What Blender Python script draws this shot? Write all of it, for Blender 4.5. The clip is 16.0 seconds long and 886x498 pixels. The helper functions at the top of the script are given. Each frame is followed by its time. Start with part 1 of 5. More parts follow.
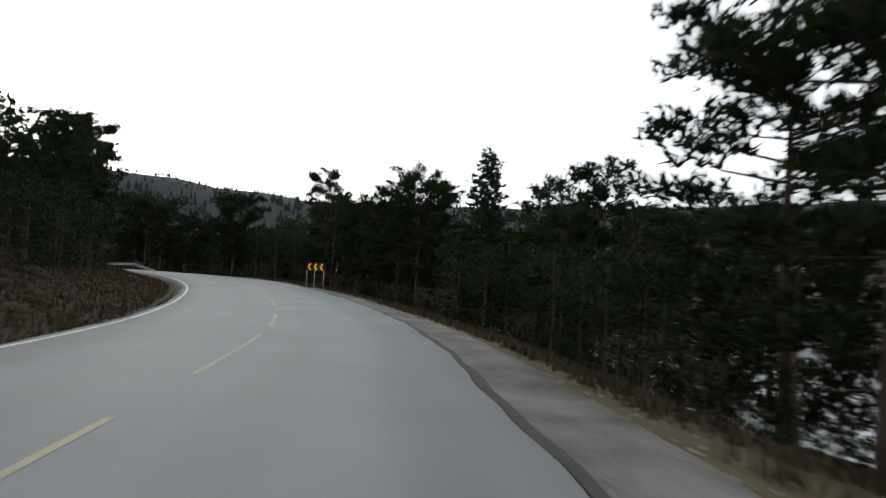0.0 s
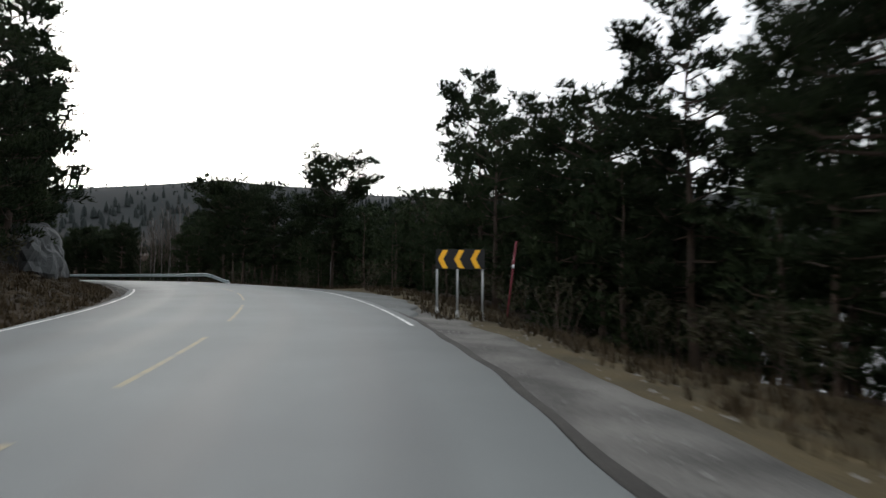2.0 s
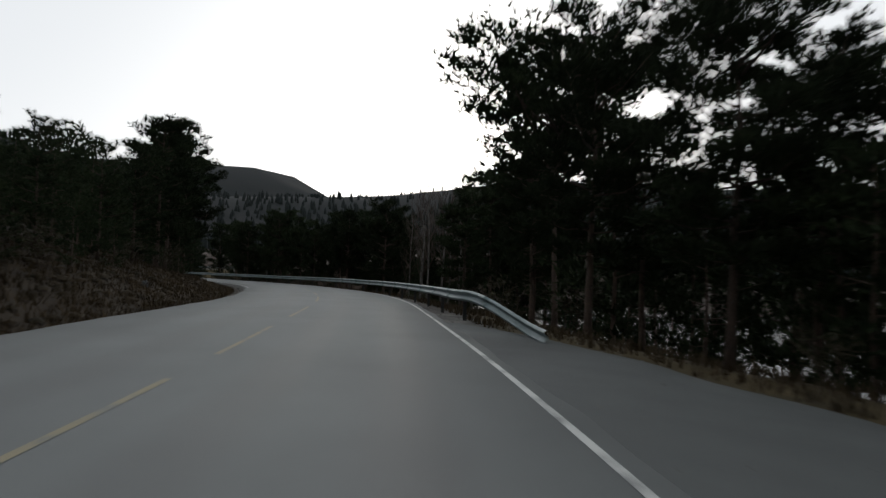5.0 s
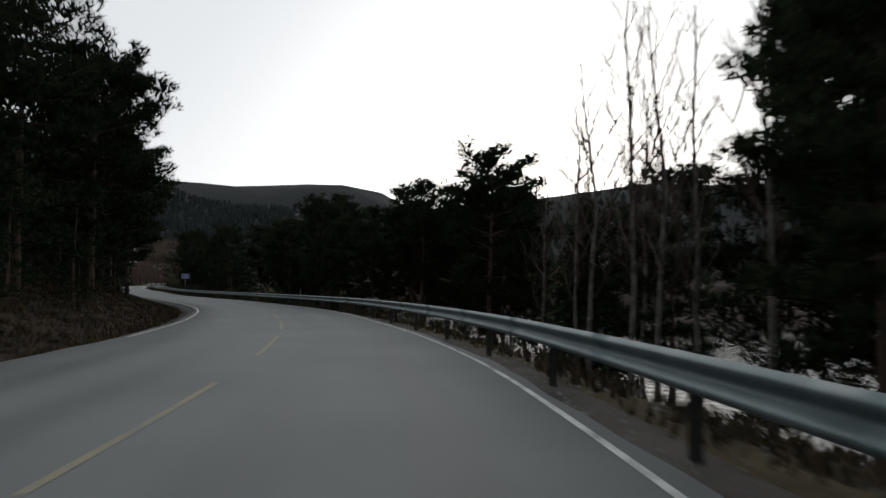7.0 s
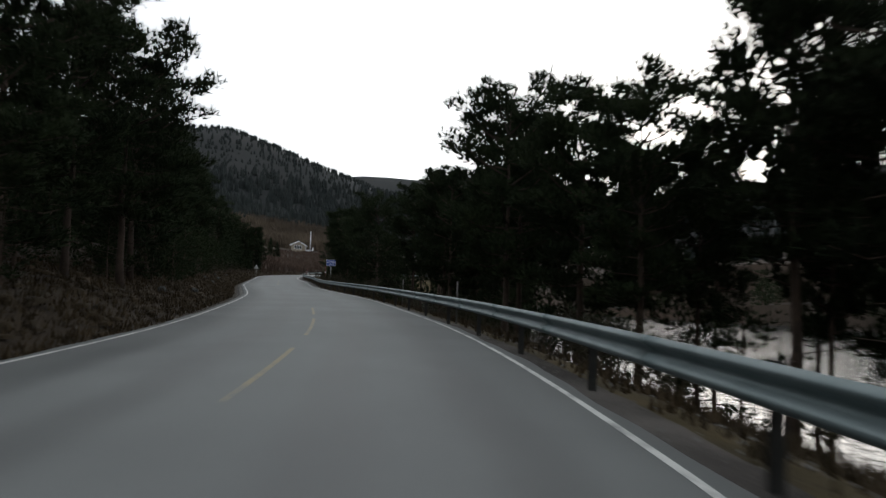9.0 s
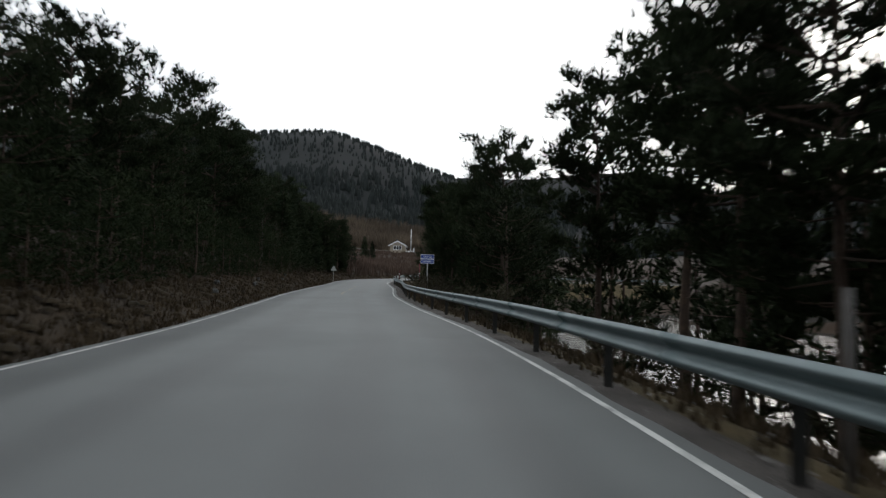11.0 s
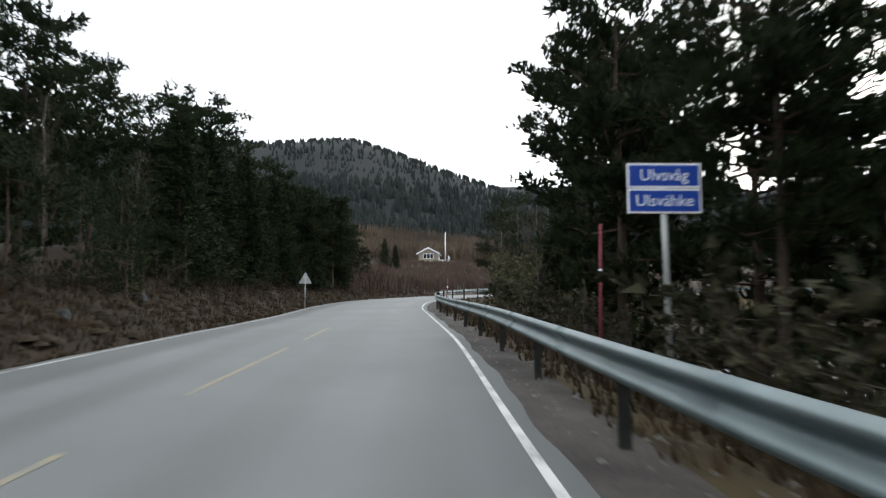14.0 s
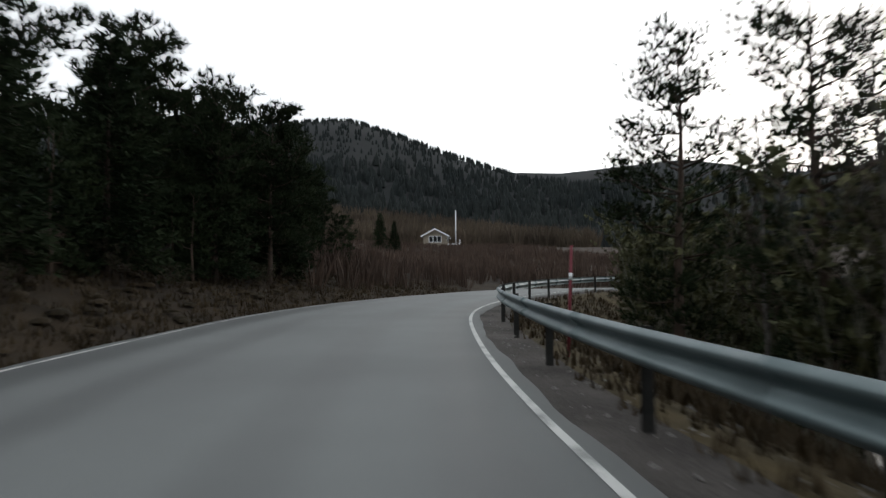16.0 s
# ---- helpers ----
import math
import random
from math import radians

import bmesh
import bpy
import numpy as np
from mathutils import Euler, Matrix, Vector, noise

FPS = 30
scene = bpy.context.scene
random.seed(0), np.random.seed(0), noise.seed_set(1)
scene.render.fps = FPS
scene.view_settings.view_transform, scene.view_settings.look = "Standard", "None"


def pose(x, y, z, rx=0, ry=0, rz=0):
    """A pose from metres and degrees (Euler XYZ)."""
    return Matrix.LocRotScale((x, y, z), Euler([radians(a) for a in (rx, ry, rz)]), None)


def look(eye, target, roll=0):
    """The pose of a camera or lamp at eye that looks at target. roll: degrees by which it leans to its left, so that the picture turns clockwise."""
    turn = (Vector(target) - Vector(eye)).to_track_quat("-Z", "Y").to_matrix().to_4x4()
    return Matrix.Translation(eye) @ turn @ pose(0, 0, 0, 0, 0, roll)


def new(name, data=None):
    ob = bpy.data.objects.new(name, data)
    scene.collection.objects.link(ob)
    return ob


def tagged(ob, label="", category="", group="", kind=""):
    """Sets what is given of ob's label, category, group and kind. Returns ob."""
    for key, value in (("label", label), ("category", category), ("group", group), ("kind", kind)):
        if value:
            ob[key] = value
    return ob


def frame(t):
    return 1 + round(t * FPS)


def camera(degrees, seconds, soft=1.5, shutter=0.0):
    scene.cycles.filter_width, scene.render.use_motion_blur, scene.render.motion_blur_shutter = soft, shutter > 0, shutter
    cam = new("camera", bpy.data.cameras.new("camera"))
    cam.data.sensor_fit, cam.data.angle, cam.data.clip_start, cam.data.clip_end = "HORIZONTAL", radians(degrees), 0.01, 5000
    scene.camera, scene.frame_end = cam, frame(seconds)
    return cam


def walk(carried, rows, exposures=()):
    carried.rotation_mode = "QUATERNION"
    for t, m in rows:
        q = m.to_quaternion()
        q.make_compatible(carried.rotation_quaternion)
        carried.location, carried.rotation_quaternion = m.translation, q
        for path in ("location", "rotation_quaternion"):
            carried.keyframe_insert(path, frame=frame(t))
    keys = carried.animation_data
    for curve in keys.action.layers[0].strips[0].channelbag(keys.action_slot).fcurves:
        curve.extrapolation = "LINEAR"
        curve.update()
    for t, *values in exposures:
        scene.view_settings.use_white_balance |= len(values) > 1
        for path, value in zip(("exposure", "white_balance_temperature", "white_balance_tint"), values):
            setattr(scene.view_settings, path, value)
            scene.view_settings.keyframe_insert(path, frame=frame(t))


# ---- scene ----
# ---- camera ----
FOV = 68.66
PATH = [
    (0.0, -0.00, -0.00, 1.20, -1.80, 3.10, -2.75),
    (0.5, -0.48, 8.20, 1.21, 1.20, 2.20, -1.98),
    (1.0, -1.50, 16.27, 1.24, 4.20, 1.79, -0.92),
    (1.5, -3.08, 24.19, 1.33, 7.71, 2.00, -0.28),
    (2.0, -5.12, 31.88, 1.47, 11.25, 2.73, -0.31),
    (2.5, -7.62, 39.25, 1.62, 15.50, 3.03, -0.47),
    (3.0, -10.47, 46.27, 1.80, 19.61, 3.42, -1.20),
    (3.5, -13.78, 52.88, 1.98, 24.48, 3.23, -1.66),
    (4.0, -17.61, 59.09, 2.12, 30.63, 2.53, -2.58),
    (4.5, -22.03, 64.89, 2.21, 35.79, 2.14, -2.77),
    (5.0, -26.89, 70.40, 2.30, 38.44, 2.53, -1.75),
    (5.5, -31.97, 75.79, 2.37, 39.34, 2.38, -0.44),
    (6.0, -37.14, 81.17, 2.42, 40.25, 1.92, 0.69),
    (6.5, -42.44, 86.43, 2.44, 42.72, 3.38, 0.65),
    (7.0, -47.99, 91.45, 2.42, 46.38, 3.64, -0.67),
    (7.5, -53.83, 96.07, 2.41, 50.56, 4.82, -1.34),
    (8.0, -59.89, 100.21, 2.43, 54.93, 3.81, -1.86),
    (8.5, -66.11, 103.91, 2.43, 58.74, 2.33, -1.93),
    (9.0, -72.44, 107.18, 2.44, 62.07, 2.80, -1.96),
    (9.5, -78.86, 110.03, 2.40, 65.56, 3.95, -1.24),
    (10.0, -85.45, 112.50, 2.41, 68.35, 4.13, -1.18),
    (10.5, -92.18, 114.66, 2.41, 70.18, 3.42, -1.51),
    (11.0, -98.98, 116.63, 2.42, 71.30, 2.82, -1.46),
    (11.5, -105.86, 118.43, 2.43, 71.93, 2.46, -1.38),
    (12.0, -112.80, 120.05, 2.44, 72.17, 2.50, -1.32),
    (12.5, -119.78, 121.61, 2.45, 72.25, 4.16, -1.28),
    (13.0, -126.76, 123.23, 2.50, 72.65, 4.18, -1.09),
    (13.5, -133.76, 124.86, 2.54, 73.16, 3.88, -0.45),
    (14.0, -140.79, 126.45, 2.61, 73.72, 4.16, 0.22),
    (14.5, -147.76, 128.07, 2.73, 73.44, 4.42, -0.17),
    (15.0, -154.64, 129.62, 2.84, 73.42, 4.23, -0.50),
    (15.5, -161.43, 131.06, 2.93, 74.02, 4.01, -0.21),
    (16.0, -168.20, 132.54, 3.01, 73.79, 3.26, 0.48),
]
cam = camera(FOV, 16.0, soft=1.4, shutter=0.3)
EXPOSURES = [(0.0, -0.95), (0.5, -1.78), (1.0, -1.8), (1.6, -1.2), (2.5, -0.8), (3.5, -1.3), (4.0, -1.55), (6.5, -1.9), (7.5, -1.9), (8.0, -1.8), (9.0, -1.4), (10.0, -1.35), (12.5, -1.05), (13.0, -1.05), (13.5, -0.8), (14.0, -0.3), (14.5, -0.55), (15.0, -1.6), (15.5, -1.35), (16.0, -1.35)]
walk(cam, [(t, pose(x, y, z, 90 + p, r, w)) for t, x, y, z, w, p, r in PATH], EXPOSURES)

# ---- sky and sun: bright overcast evening, sun low behind the clouds ----
SUN_YAW, SUN_HEIGHT = 36.0, 12.0
world = bpy.data.worlds.new("overcast_sky")
scene.world = world
world.use_nodes = True
wn, wl = world.node_tree.nodes, world.node_tree.links
sky = wn.new("ShaderNodeTexSky")
sky.sky_type, sky.sun_disc = "NISHITA", False
sky.sun_elevation, sky.sun_rotation = radians(SUN_HEIGHT), radians(-SUN_YAW)
sky.air_density, sky.dust_density, sky.ozone_density = 1.0, 2.5, 1.0
grey = wn.new("ShaderNodeHueSaturation")
grey.inputs["Saturation"].default_value, grey.inputs["Value"].default_value = 0.3, 4.8
wl.new(sky.outputs[0], grey.inputs["Color"])
cloud = wn.new("ShaderNodeMix")
cloud.data_type = "RGBA"
cloud.inputs[0].default_value, cloud.inputs[7].default_value = 0.72, (31.7, 33.0, 34.4, 1)
wl.new(grey.outputs[0], cloud.inputs[6])
wl.new(cloud.outputs[2], wn["Background"].inputs["Color"])
wn["Background"].inputs["Strength"].default_value = 0.1
sun = new("sun", bpy.data.lights.new("sun", "SUN"))
sun.data.energy, sun.data.angle, sun.data.color = 0.5, radians(60), (1.0, 0.93, 0.84)
SUN_DIR = Vector((-math.sin(radians(SUN_YAW)), math.cos(radians(SUN_YAW)), math.tan(radians(SUN_HEIGHT))))
sun.matrix_world = look(SUN_DIR * 100, (0, 0, 0))


# ---- materials ----
def material(name, base, base2, rough=0.9, metal=0.0, scale=3.0, fine=40.0, bump=0.3, spread=0.5, random_tint=0.0, coords="Object", spec=0.3, bias=0.0):
    """A surface that mixes two colours by coarse and fine noise, with a fine bump."""
    m = bpy.data.materials.new(name)
    m.use_nodes = True
    n, l = m.node_tree.nodes, m.node_tree.links
    b = n["Principled BSDF"]
    b.inputs["Roughness"].default_value, b.inputs["Metallic"].default_value = rough, metal
    b.inputs["Specular IOR Level"].default_value = spec
    co = n.new("ShaderNodeTexCoord")
    big, small = n.new("ShaderNodeTexNoise"), n.new("ShaderNodeTexNoise")
    big.inputs["Scale"].default_value, small.inputs["Scale"].default_value = scale, fine
    big.inputs["Detail"].default_value = small.inputs["Detail"].default_value = 4.0
    for t in (big, small):
        l.new(co.outputs[coords], t.inputs["Vector"])
    add = n.new("ShaderNodeMath")
    add.operation = "ADD"
    half = n.new("ShaderNodeMath")
    half.operation = "MULTIPLY"
    half.inputs[1].default_value = 0.45
    l.new(small.outputs["Fac"], half.inputs[0])
    l.new(big.outputs["Fac"], add.inputs[0])
    l.new(half.outputs[0], add.inputs[1])
    ramp = n.new("ShaderNodeMapRange")
    ramp.inputs["From Min"].default_value, ramp.inputs["From Max"].default_value = 0.72 - bias - spread / 2, 0.72 - bias + spread / 2
    l.new(add.outputs[0], ramp.inputs["Value"])
    mix = n.new("ShaderNodeMix")
    mix.data_type = "RGBA"
    mix.inputs[6].default_value, mix.inputs[7].default_value = (*base, 1), (*base2, 1)
    l.new(ramp.outputs[0], mix.inputs[0])
    colour = mix.outputs[2]
    if random_tint:
        info, hsv, span = n.new("ShaderNodeObjectInfo"), n.new("ShaderNodeHueSaturation"), n.new("ShaderNodeMapRange")
        span.inputs["To Min"].default_value, span.inputs["To Max"].default_value = 1 - random_tint, 1 + random_tint
        l.new(info.outputs["Random"], span.inputs["Value"])
        l.new(span.outputs[0], hsv.inputs["Value"])
        l.new(colour, hsv.inputs["Color"])
        colour = hsv.outputs[0]
    l.new(colour, b.inputs["Base Color"])
    if bump:
        bp = n.new("ShaderNodeBump")
        bp.inputs["Strength"].default_value, bp.inputs["Distance"].default_value = bump, 0.02
        l.new(small.outputs["Fac"], bp.inputs["Height"])
        l.new(bp.outputs[0], b.inputs["Normal"])
    return m


def asphalt():
    """Old grey asphalt: polished wheel tracks along the lanes, patches, fine stones."""
    m = material("old_asphalt", (0.086, 0.093, 0.093), (0.134, 0.146, 0.145), 0.7, scale=0.35, fine=70, bump=0.25, spread=0.75, spec=0.5)
    n, l = m.node_tree.nodes, m.node_tree.links
    b = n["Principled BSDF"]
    uv, sep = n.new("ShaderNodeUVMap"), n.new("ShaderNodeSeparateXYZ")
    l.new(uv.outputs[0], sep.inputs[0])

    def calc(op, a, k, other=None):
        q = n.new("ShaderNodeMath")
        q.operation = op
        l.new(a, q.inputs[0])
        if other is not None:
            l.new(other, q.inputs[1])
        elif k is not None:
            q.inputs[1].default_value = k
        return q.outputs[0]
    wob = n.new("ShaderNodeTexNoise")
    wob.inputs["Scale"].default_value = 0.12
    l.new(uv.outputs[0], wob.inputs["Vector"])
    side = calc("ADD", sep.outputs[0], None, calc("MULTIPLY", calc("SUBTRACT", wob.outputs["Fac"], 0.5), 0.9))
    lane = calc("ABSOLUTE", calc("SUBTRACT", calc("ABSOLUTE", side, None), 1.8), None)
    track = n.new("ShaderNodeMapRange")
    track.interpolation_type = "SMOOTHSTEP"
    track.inputs["From Min"].default_value, track.inputs["From Max"].default_value = 0.1, 0.55
    l.new(calc("ABSOLUTE", calc("SUBTRACT", lane, 0.75), None), track.inputs["Value"])
    old = b.inputs["Base Color"].links[0].from_socket
    tint = n.new("ShaderNodeHueSaturation")
    l.new(old, tint.inputs["Color"])
    val = n.new("ShaderNodeMapRange")
    val.inputs["To Min"].default_value, val.inputs["To Max"].default_value = 0.83, 1.12
    l.new(track.outputs[0], val.inputs["Value"])
    l.new(val.outputs[0], tint.inputs["Value"])
    l.new(tint.outputs[0], b.inputs["Base Color"])
    rr = n.new("ShaderNodeMapRange")
    rr.inputs["To Min"].default_value, rr.inputs["To Max"].default_value = 0.64, 0.73
    l.new(track.outputs[0], rr.inputs["Value"])
    l.new(rr.outputs[0], b.inputs["Roughness"])
    return m


def worn_paint(name, paint):
    """Road paint worn through to the asphalt in patches."""
    m = material(name, (0.15, 0.16, 0.157), paint, 0.7, scale=2.2, fine=25, bump=0.15, spread=0.3, bias=0.1)
    return m


M_ASPHALT = asphalt()
M_WHITE_LINE = worn_paint("worn_white_road_paint", (0.5, 0.51, 0.495))
M_YELLOW_LINE = worn_paint("worn_yellow_road_paint", (0.245, 0.218, 0.145))
M_PALE = material("sandy_worn_streak", (0.075, 0.08, 0.08), (0.19, 0.195, 0.19), 0.85, scale=1.6, fine=22, bump=0.2, spread=0.8)
M_GRAVEL = material("shoulder_gravel", (0.04, 0.039, 0.036), (0.135, 0.13, 0.121), 0.95, scale=0.7, fine=22, bump=1.0, spread=0.4)
M_DIRT_EDGE = material("brown_shoulder_grit", (0.022, 0.019, 0.017), (0.082, 0.075, 0.068), 0.95, scale=0.7, fine=22, bump=1.0, spread=0.4)
M_LAYBY = material("worn_lay_by_asphalt", (0.05, 0.055, 0.055), (0.105, 0.113, 0.112), 0.8, scale=0.45, fine=45, bump=0.4, spread=0.6)
# bank grass kept near black: tree shade is put into its colour
M_VERGE = material("shaded_grass_verge", (0.0085, 0.0062, 0.0033), (0.031, 0.02, 0.0092), 1.0, scale=0.8, fine=14, bump=0.8)
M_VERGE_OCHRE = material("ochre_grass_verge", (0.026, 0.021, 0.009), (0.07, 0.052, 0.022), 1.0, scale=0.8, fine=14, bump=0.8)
M_EDGE_DIRT = material("damp_edge_dirt", (0.018, 0.017, 0.015), (0.04, 0.037, 0.033), 0.9, scale=2, fine=25, bump=0.6)
M_STONE = material("loose_stones", (0.07, 0.068, 0.064), (0.2, 0.195, 0.185), 0.9, scale=9, fine=40, bump=0.3, coords="Generated")
M_GRASS = material("dry_grass_blades", (0.02, 0.0145, 0.0068), (0.052, 0.035, 0.016), 0.9, scale=0.5, fine=6, bump=0)
M_PINE_BARK = material("pine_bark", (0.03, 0.024, 0.02), (0.075, 0.05, 0.037), 0.95, scale=3, fine=18, bump=1.0, random_tint=0.25)
# needle tones lowered to hold the shade between needles too fine to model
M_NEEDLES = material("pine_needles", (0.01, 0.016, 0.0085), (0.025, 0.034, 0.015), 0.85, scale=0.7, fine=5, bump=0, random_tint=0.25, spec=0.08)
M_SPRUCE = material("spruce_needles", (0.012, 0.02, 0.011), (0.028, 0.038, 0.018), 0.85, scale=0.7, fine=5, bump=0, random_tint=0.25, spec=0.08)
M_BIRCH = material("birch_bark", (0.036, 0.032, 0.028), (0.14, 0.131, 0.122), 0.8, scale=5, fine=22, bump=0.4, spread=0.35)
M_TWIG = material("bare_twigs", (0.032, 0.024, 0.02), (0.075, 0.056, 0.043), 0.9, scale=2, fine=12, bump=0)
M_BRUSH = material("bare_reddish_brush", (0.042, 0.029, 0.022), (0.085, 0.056, 0.041), 0.9, scale=0.4, fine=4, bump=0)
M_SHRUB = material("olive_shrub_leaves", (0.02, 0.022, 0.012), (0.055, 0.05, 0.024), 0.85, scale=0.6, fine=5, bump=0, random_tint=0.2)
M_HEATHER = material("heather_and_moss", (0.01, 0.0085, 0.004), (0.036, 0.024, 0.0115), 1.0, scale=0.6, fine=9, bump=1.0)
M_STEEL = material("galvanised_steel", (0.1, 0.138, 0.143), (0.18, 0.22, 0.228), 0.5, 0.5, scale=1.5, fine=30, bump=0.05, spec=0.5)
# post steel painted near black for the shade behind and below the beam
M_RAIL_POST = material("shade_dark_rail_post", (0.014, 0.0145, 0.014), (0.036, 0.036, 0.034), 0.7, 0.3, scale=2, fine=20, bump=0.1)
M_SAPLING = material("sapling_leaves", (0.055, 0.062, 0.028), (0.12, 0.117, 0.056), 0.85, scale=0.6, fine=5, bump=0, random_tint=0.2)
M_SAPLING_BARK = material("grey_green_sapling_bark", (0.06, 0.06, 0.045), (0.16, 0.155, 0.12), 0.85, scale=3, fine=15, bump=0)
M_SCRUB = material("bare_birch_scrub", (0.04, 0.031, 0.0225), (0.1, 0.077, 0.054), 0.95, scale=0.06, fine=0.8, bump=0)
M_POST = material("grey_painted_post", (0.3, 0.31, 0.31), (0.45, 0.46, 0.46), 0.5, 0.4, scale=2, fine=20, bump=0.05)
M_BLUE = material("blue_sign_face", (0.006, 0.042, 0.27), (0.009, 0.055, 0.33), 0.4, scale=1, fine=8, bump=0)
M_WHITE = material("white_sign_paint", (0.72, 0.75, 0.78), (0.8, 0.82, 0.84), 0.45, scale=1, fine=8, bump=0)
M_AMBER = material("amber_chevron_face", (0.85, 0.42, 0.02), (0.95, 0.5, 0.03), 0.4, scale=1, fine=8, bump=0)
M_BLACK = material("black_sign_face", (0.008, 0.008, 0.009), (0.014, 0.014, 0.015), 0.45, scale=1, fine=8, bump=0)
M_SIGN_BACK = material("grey_sign_back", (0.32, 0.33, 0.33), (0.44, 0.45, 0.45), 0.5, 0.5, scale=2, fine=15, bump=0.05)
M_GREY_POLE = material("weathered_grey_pole", (0.07, 0.068, 0.065), (0.13, 0.125, 0.12), 0.7, scale=4, fine=20, bump=0.1)
M_RED_POLE = material("faded_red_pole", (0.13, 0.02, 0.032), (0.19, 0.032, 0.045), 0.6, scale=4, fine=20, bump=0.1)
M_ROCK = material("grey_rock", (0.026, 0.029, 0.03), (0.095, 0.1, 0.102), 0.9, scale=0.7, fine=7, bump=1.0, spread=0.6)
M_HOUSE = material("beige_timber_wall", (0.2, 0.175, 0.135), (0.3, 0.265, 0.21), 0.7, scale=1, fine=9, bump=0.2)
M_ROOF = material("grey_roof_tiles", (0.12, 0.12, 0.125), (0.22, 0.22, 0.225), 0.8, scale=1.5, fine=12, bump=0.5)
M_GLASS = material("dark_window_glass", (0.012, 0.014, 0.016), (0.02, 0.022, 0.025), 0.08, scale=1, fine=5, bump=0, spec=0.6)
# the blue of distant haze is mixed into this wood's colour
M_HAZY_FAR_WOOD = material("far_woods", (0.0085, 0.0128, 0.0135), (0.019, 0.0235, 0.022), 1.0, scale=0.02, fine=0.3, bump=0)


def hillside():
    """Forest floor near the road, passing to dark wood, heath and bare rock with snow patches on the hills by height;
    haze blue is mixed into the wood tones.
    """
    m = material("valley_ground", (0.013, 0.0105, 0.007), (0.036, 0.024, 0.016), 1.0, scale=0.035, fine=0.5, bump=0.6)
    n, l = m.node_tree.nodes, m.node_tree.links
    b = n["Principled BSDF"]
    geo, sep = n.new("ShaderNodeNewGeometry"), n.new("ShaderNodeSeparateXYZ")
    l.new(geo.outputs["Position"], sep.inputs[0])
    noise_big = n.new("ShaderNodeTexNoise")
    noise_big.inputs["Scale"].default_value, noise_big.inputs["Detail"].default_value = 0.012, 6
    l.new(geo.outputs["Position"], noise_big.inputs["Vector"])
    up = n.new("ShaderNodeMapRange")
    up.inputs["From Min"].default_value, up.inputs["From Max"].default_value = 14, 34
    l.new(sep.outputs["Z"], up.inputs["Value"])
    wood = n.new("ShaderNodeMix")
    wood.data_type = "RGBA"
    wood.inputs[6].default_value, wood.inputs[7].default_value = (0.007, 0.01, 0.0108, 1), (0.0115, 0.0128, 0.0132, 1)
    edge = n.new("ShaderNodeMapRange")
    edge.inputs["From Min"].default_value, edge.inputs["From Max"].default_value = 0.46, 0.68
    l.new(noise_big.outputs["Fac"], edge.inputs["Value"])
    l.new(edge.outputs[0], wood.inputs[0])
    mix = n.new("ShaderNodeMix")
    mix.data_type = "RGBA"
    l.new(up.outputs[0], mix.inputs[0])
    l.new(b.inputs["Base Color"].links[0].from_socket, mix.inputs[6])
    l.new(wood.outputs[2], mix.inputs[7])
    l.new(mix.outputs[2], b.inputs["Base Color"])
    return m


def river():
    m = bpy.data.materials.new("river_water")
    m.use_nodes = True
    n, l = m.node_tree.nodes, m.node_tree.links
    b = n["Principled BSDF"]
    b.inputs["Base Color"].default_value = (0.02, 0.028, 0.03, 1)
    b.inputs["Roughness"].default_value, b.inputs["IOR"].default_value = 0.12, 1.33
    b.inputs["Specular IOR Level"].default_value = 0.9
    t, bp = n.new("ShaderNodeTexNoise"), n.new("ShaderNodeBump")
    t.inputs["Scale"].default_value, t.inputs["Detail"].default_value = 1.3, 6
    co = n.new("ShaderNodeTexCoord")
    l.new(co.outputs["Object"], t.inputs["Vector"])
    bp.inputs["Strength"].default_value, bp.inputs["Distance"].default_value = 0.6, 0.1
    l.new(t.outputs["Fac"], bp.inputs["Height"])
    l.new(bp.outputs[0], b.inputs["Normal"])
    return m


M_HILL, M_WATER = hillside(), river()


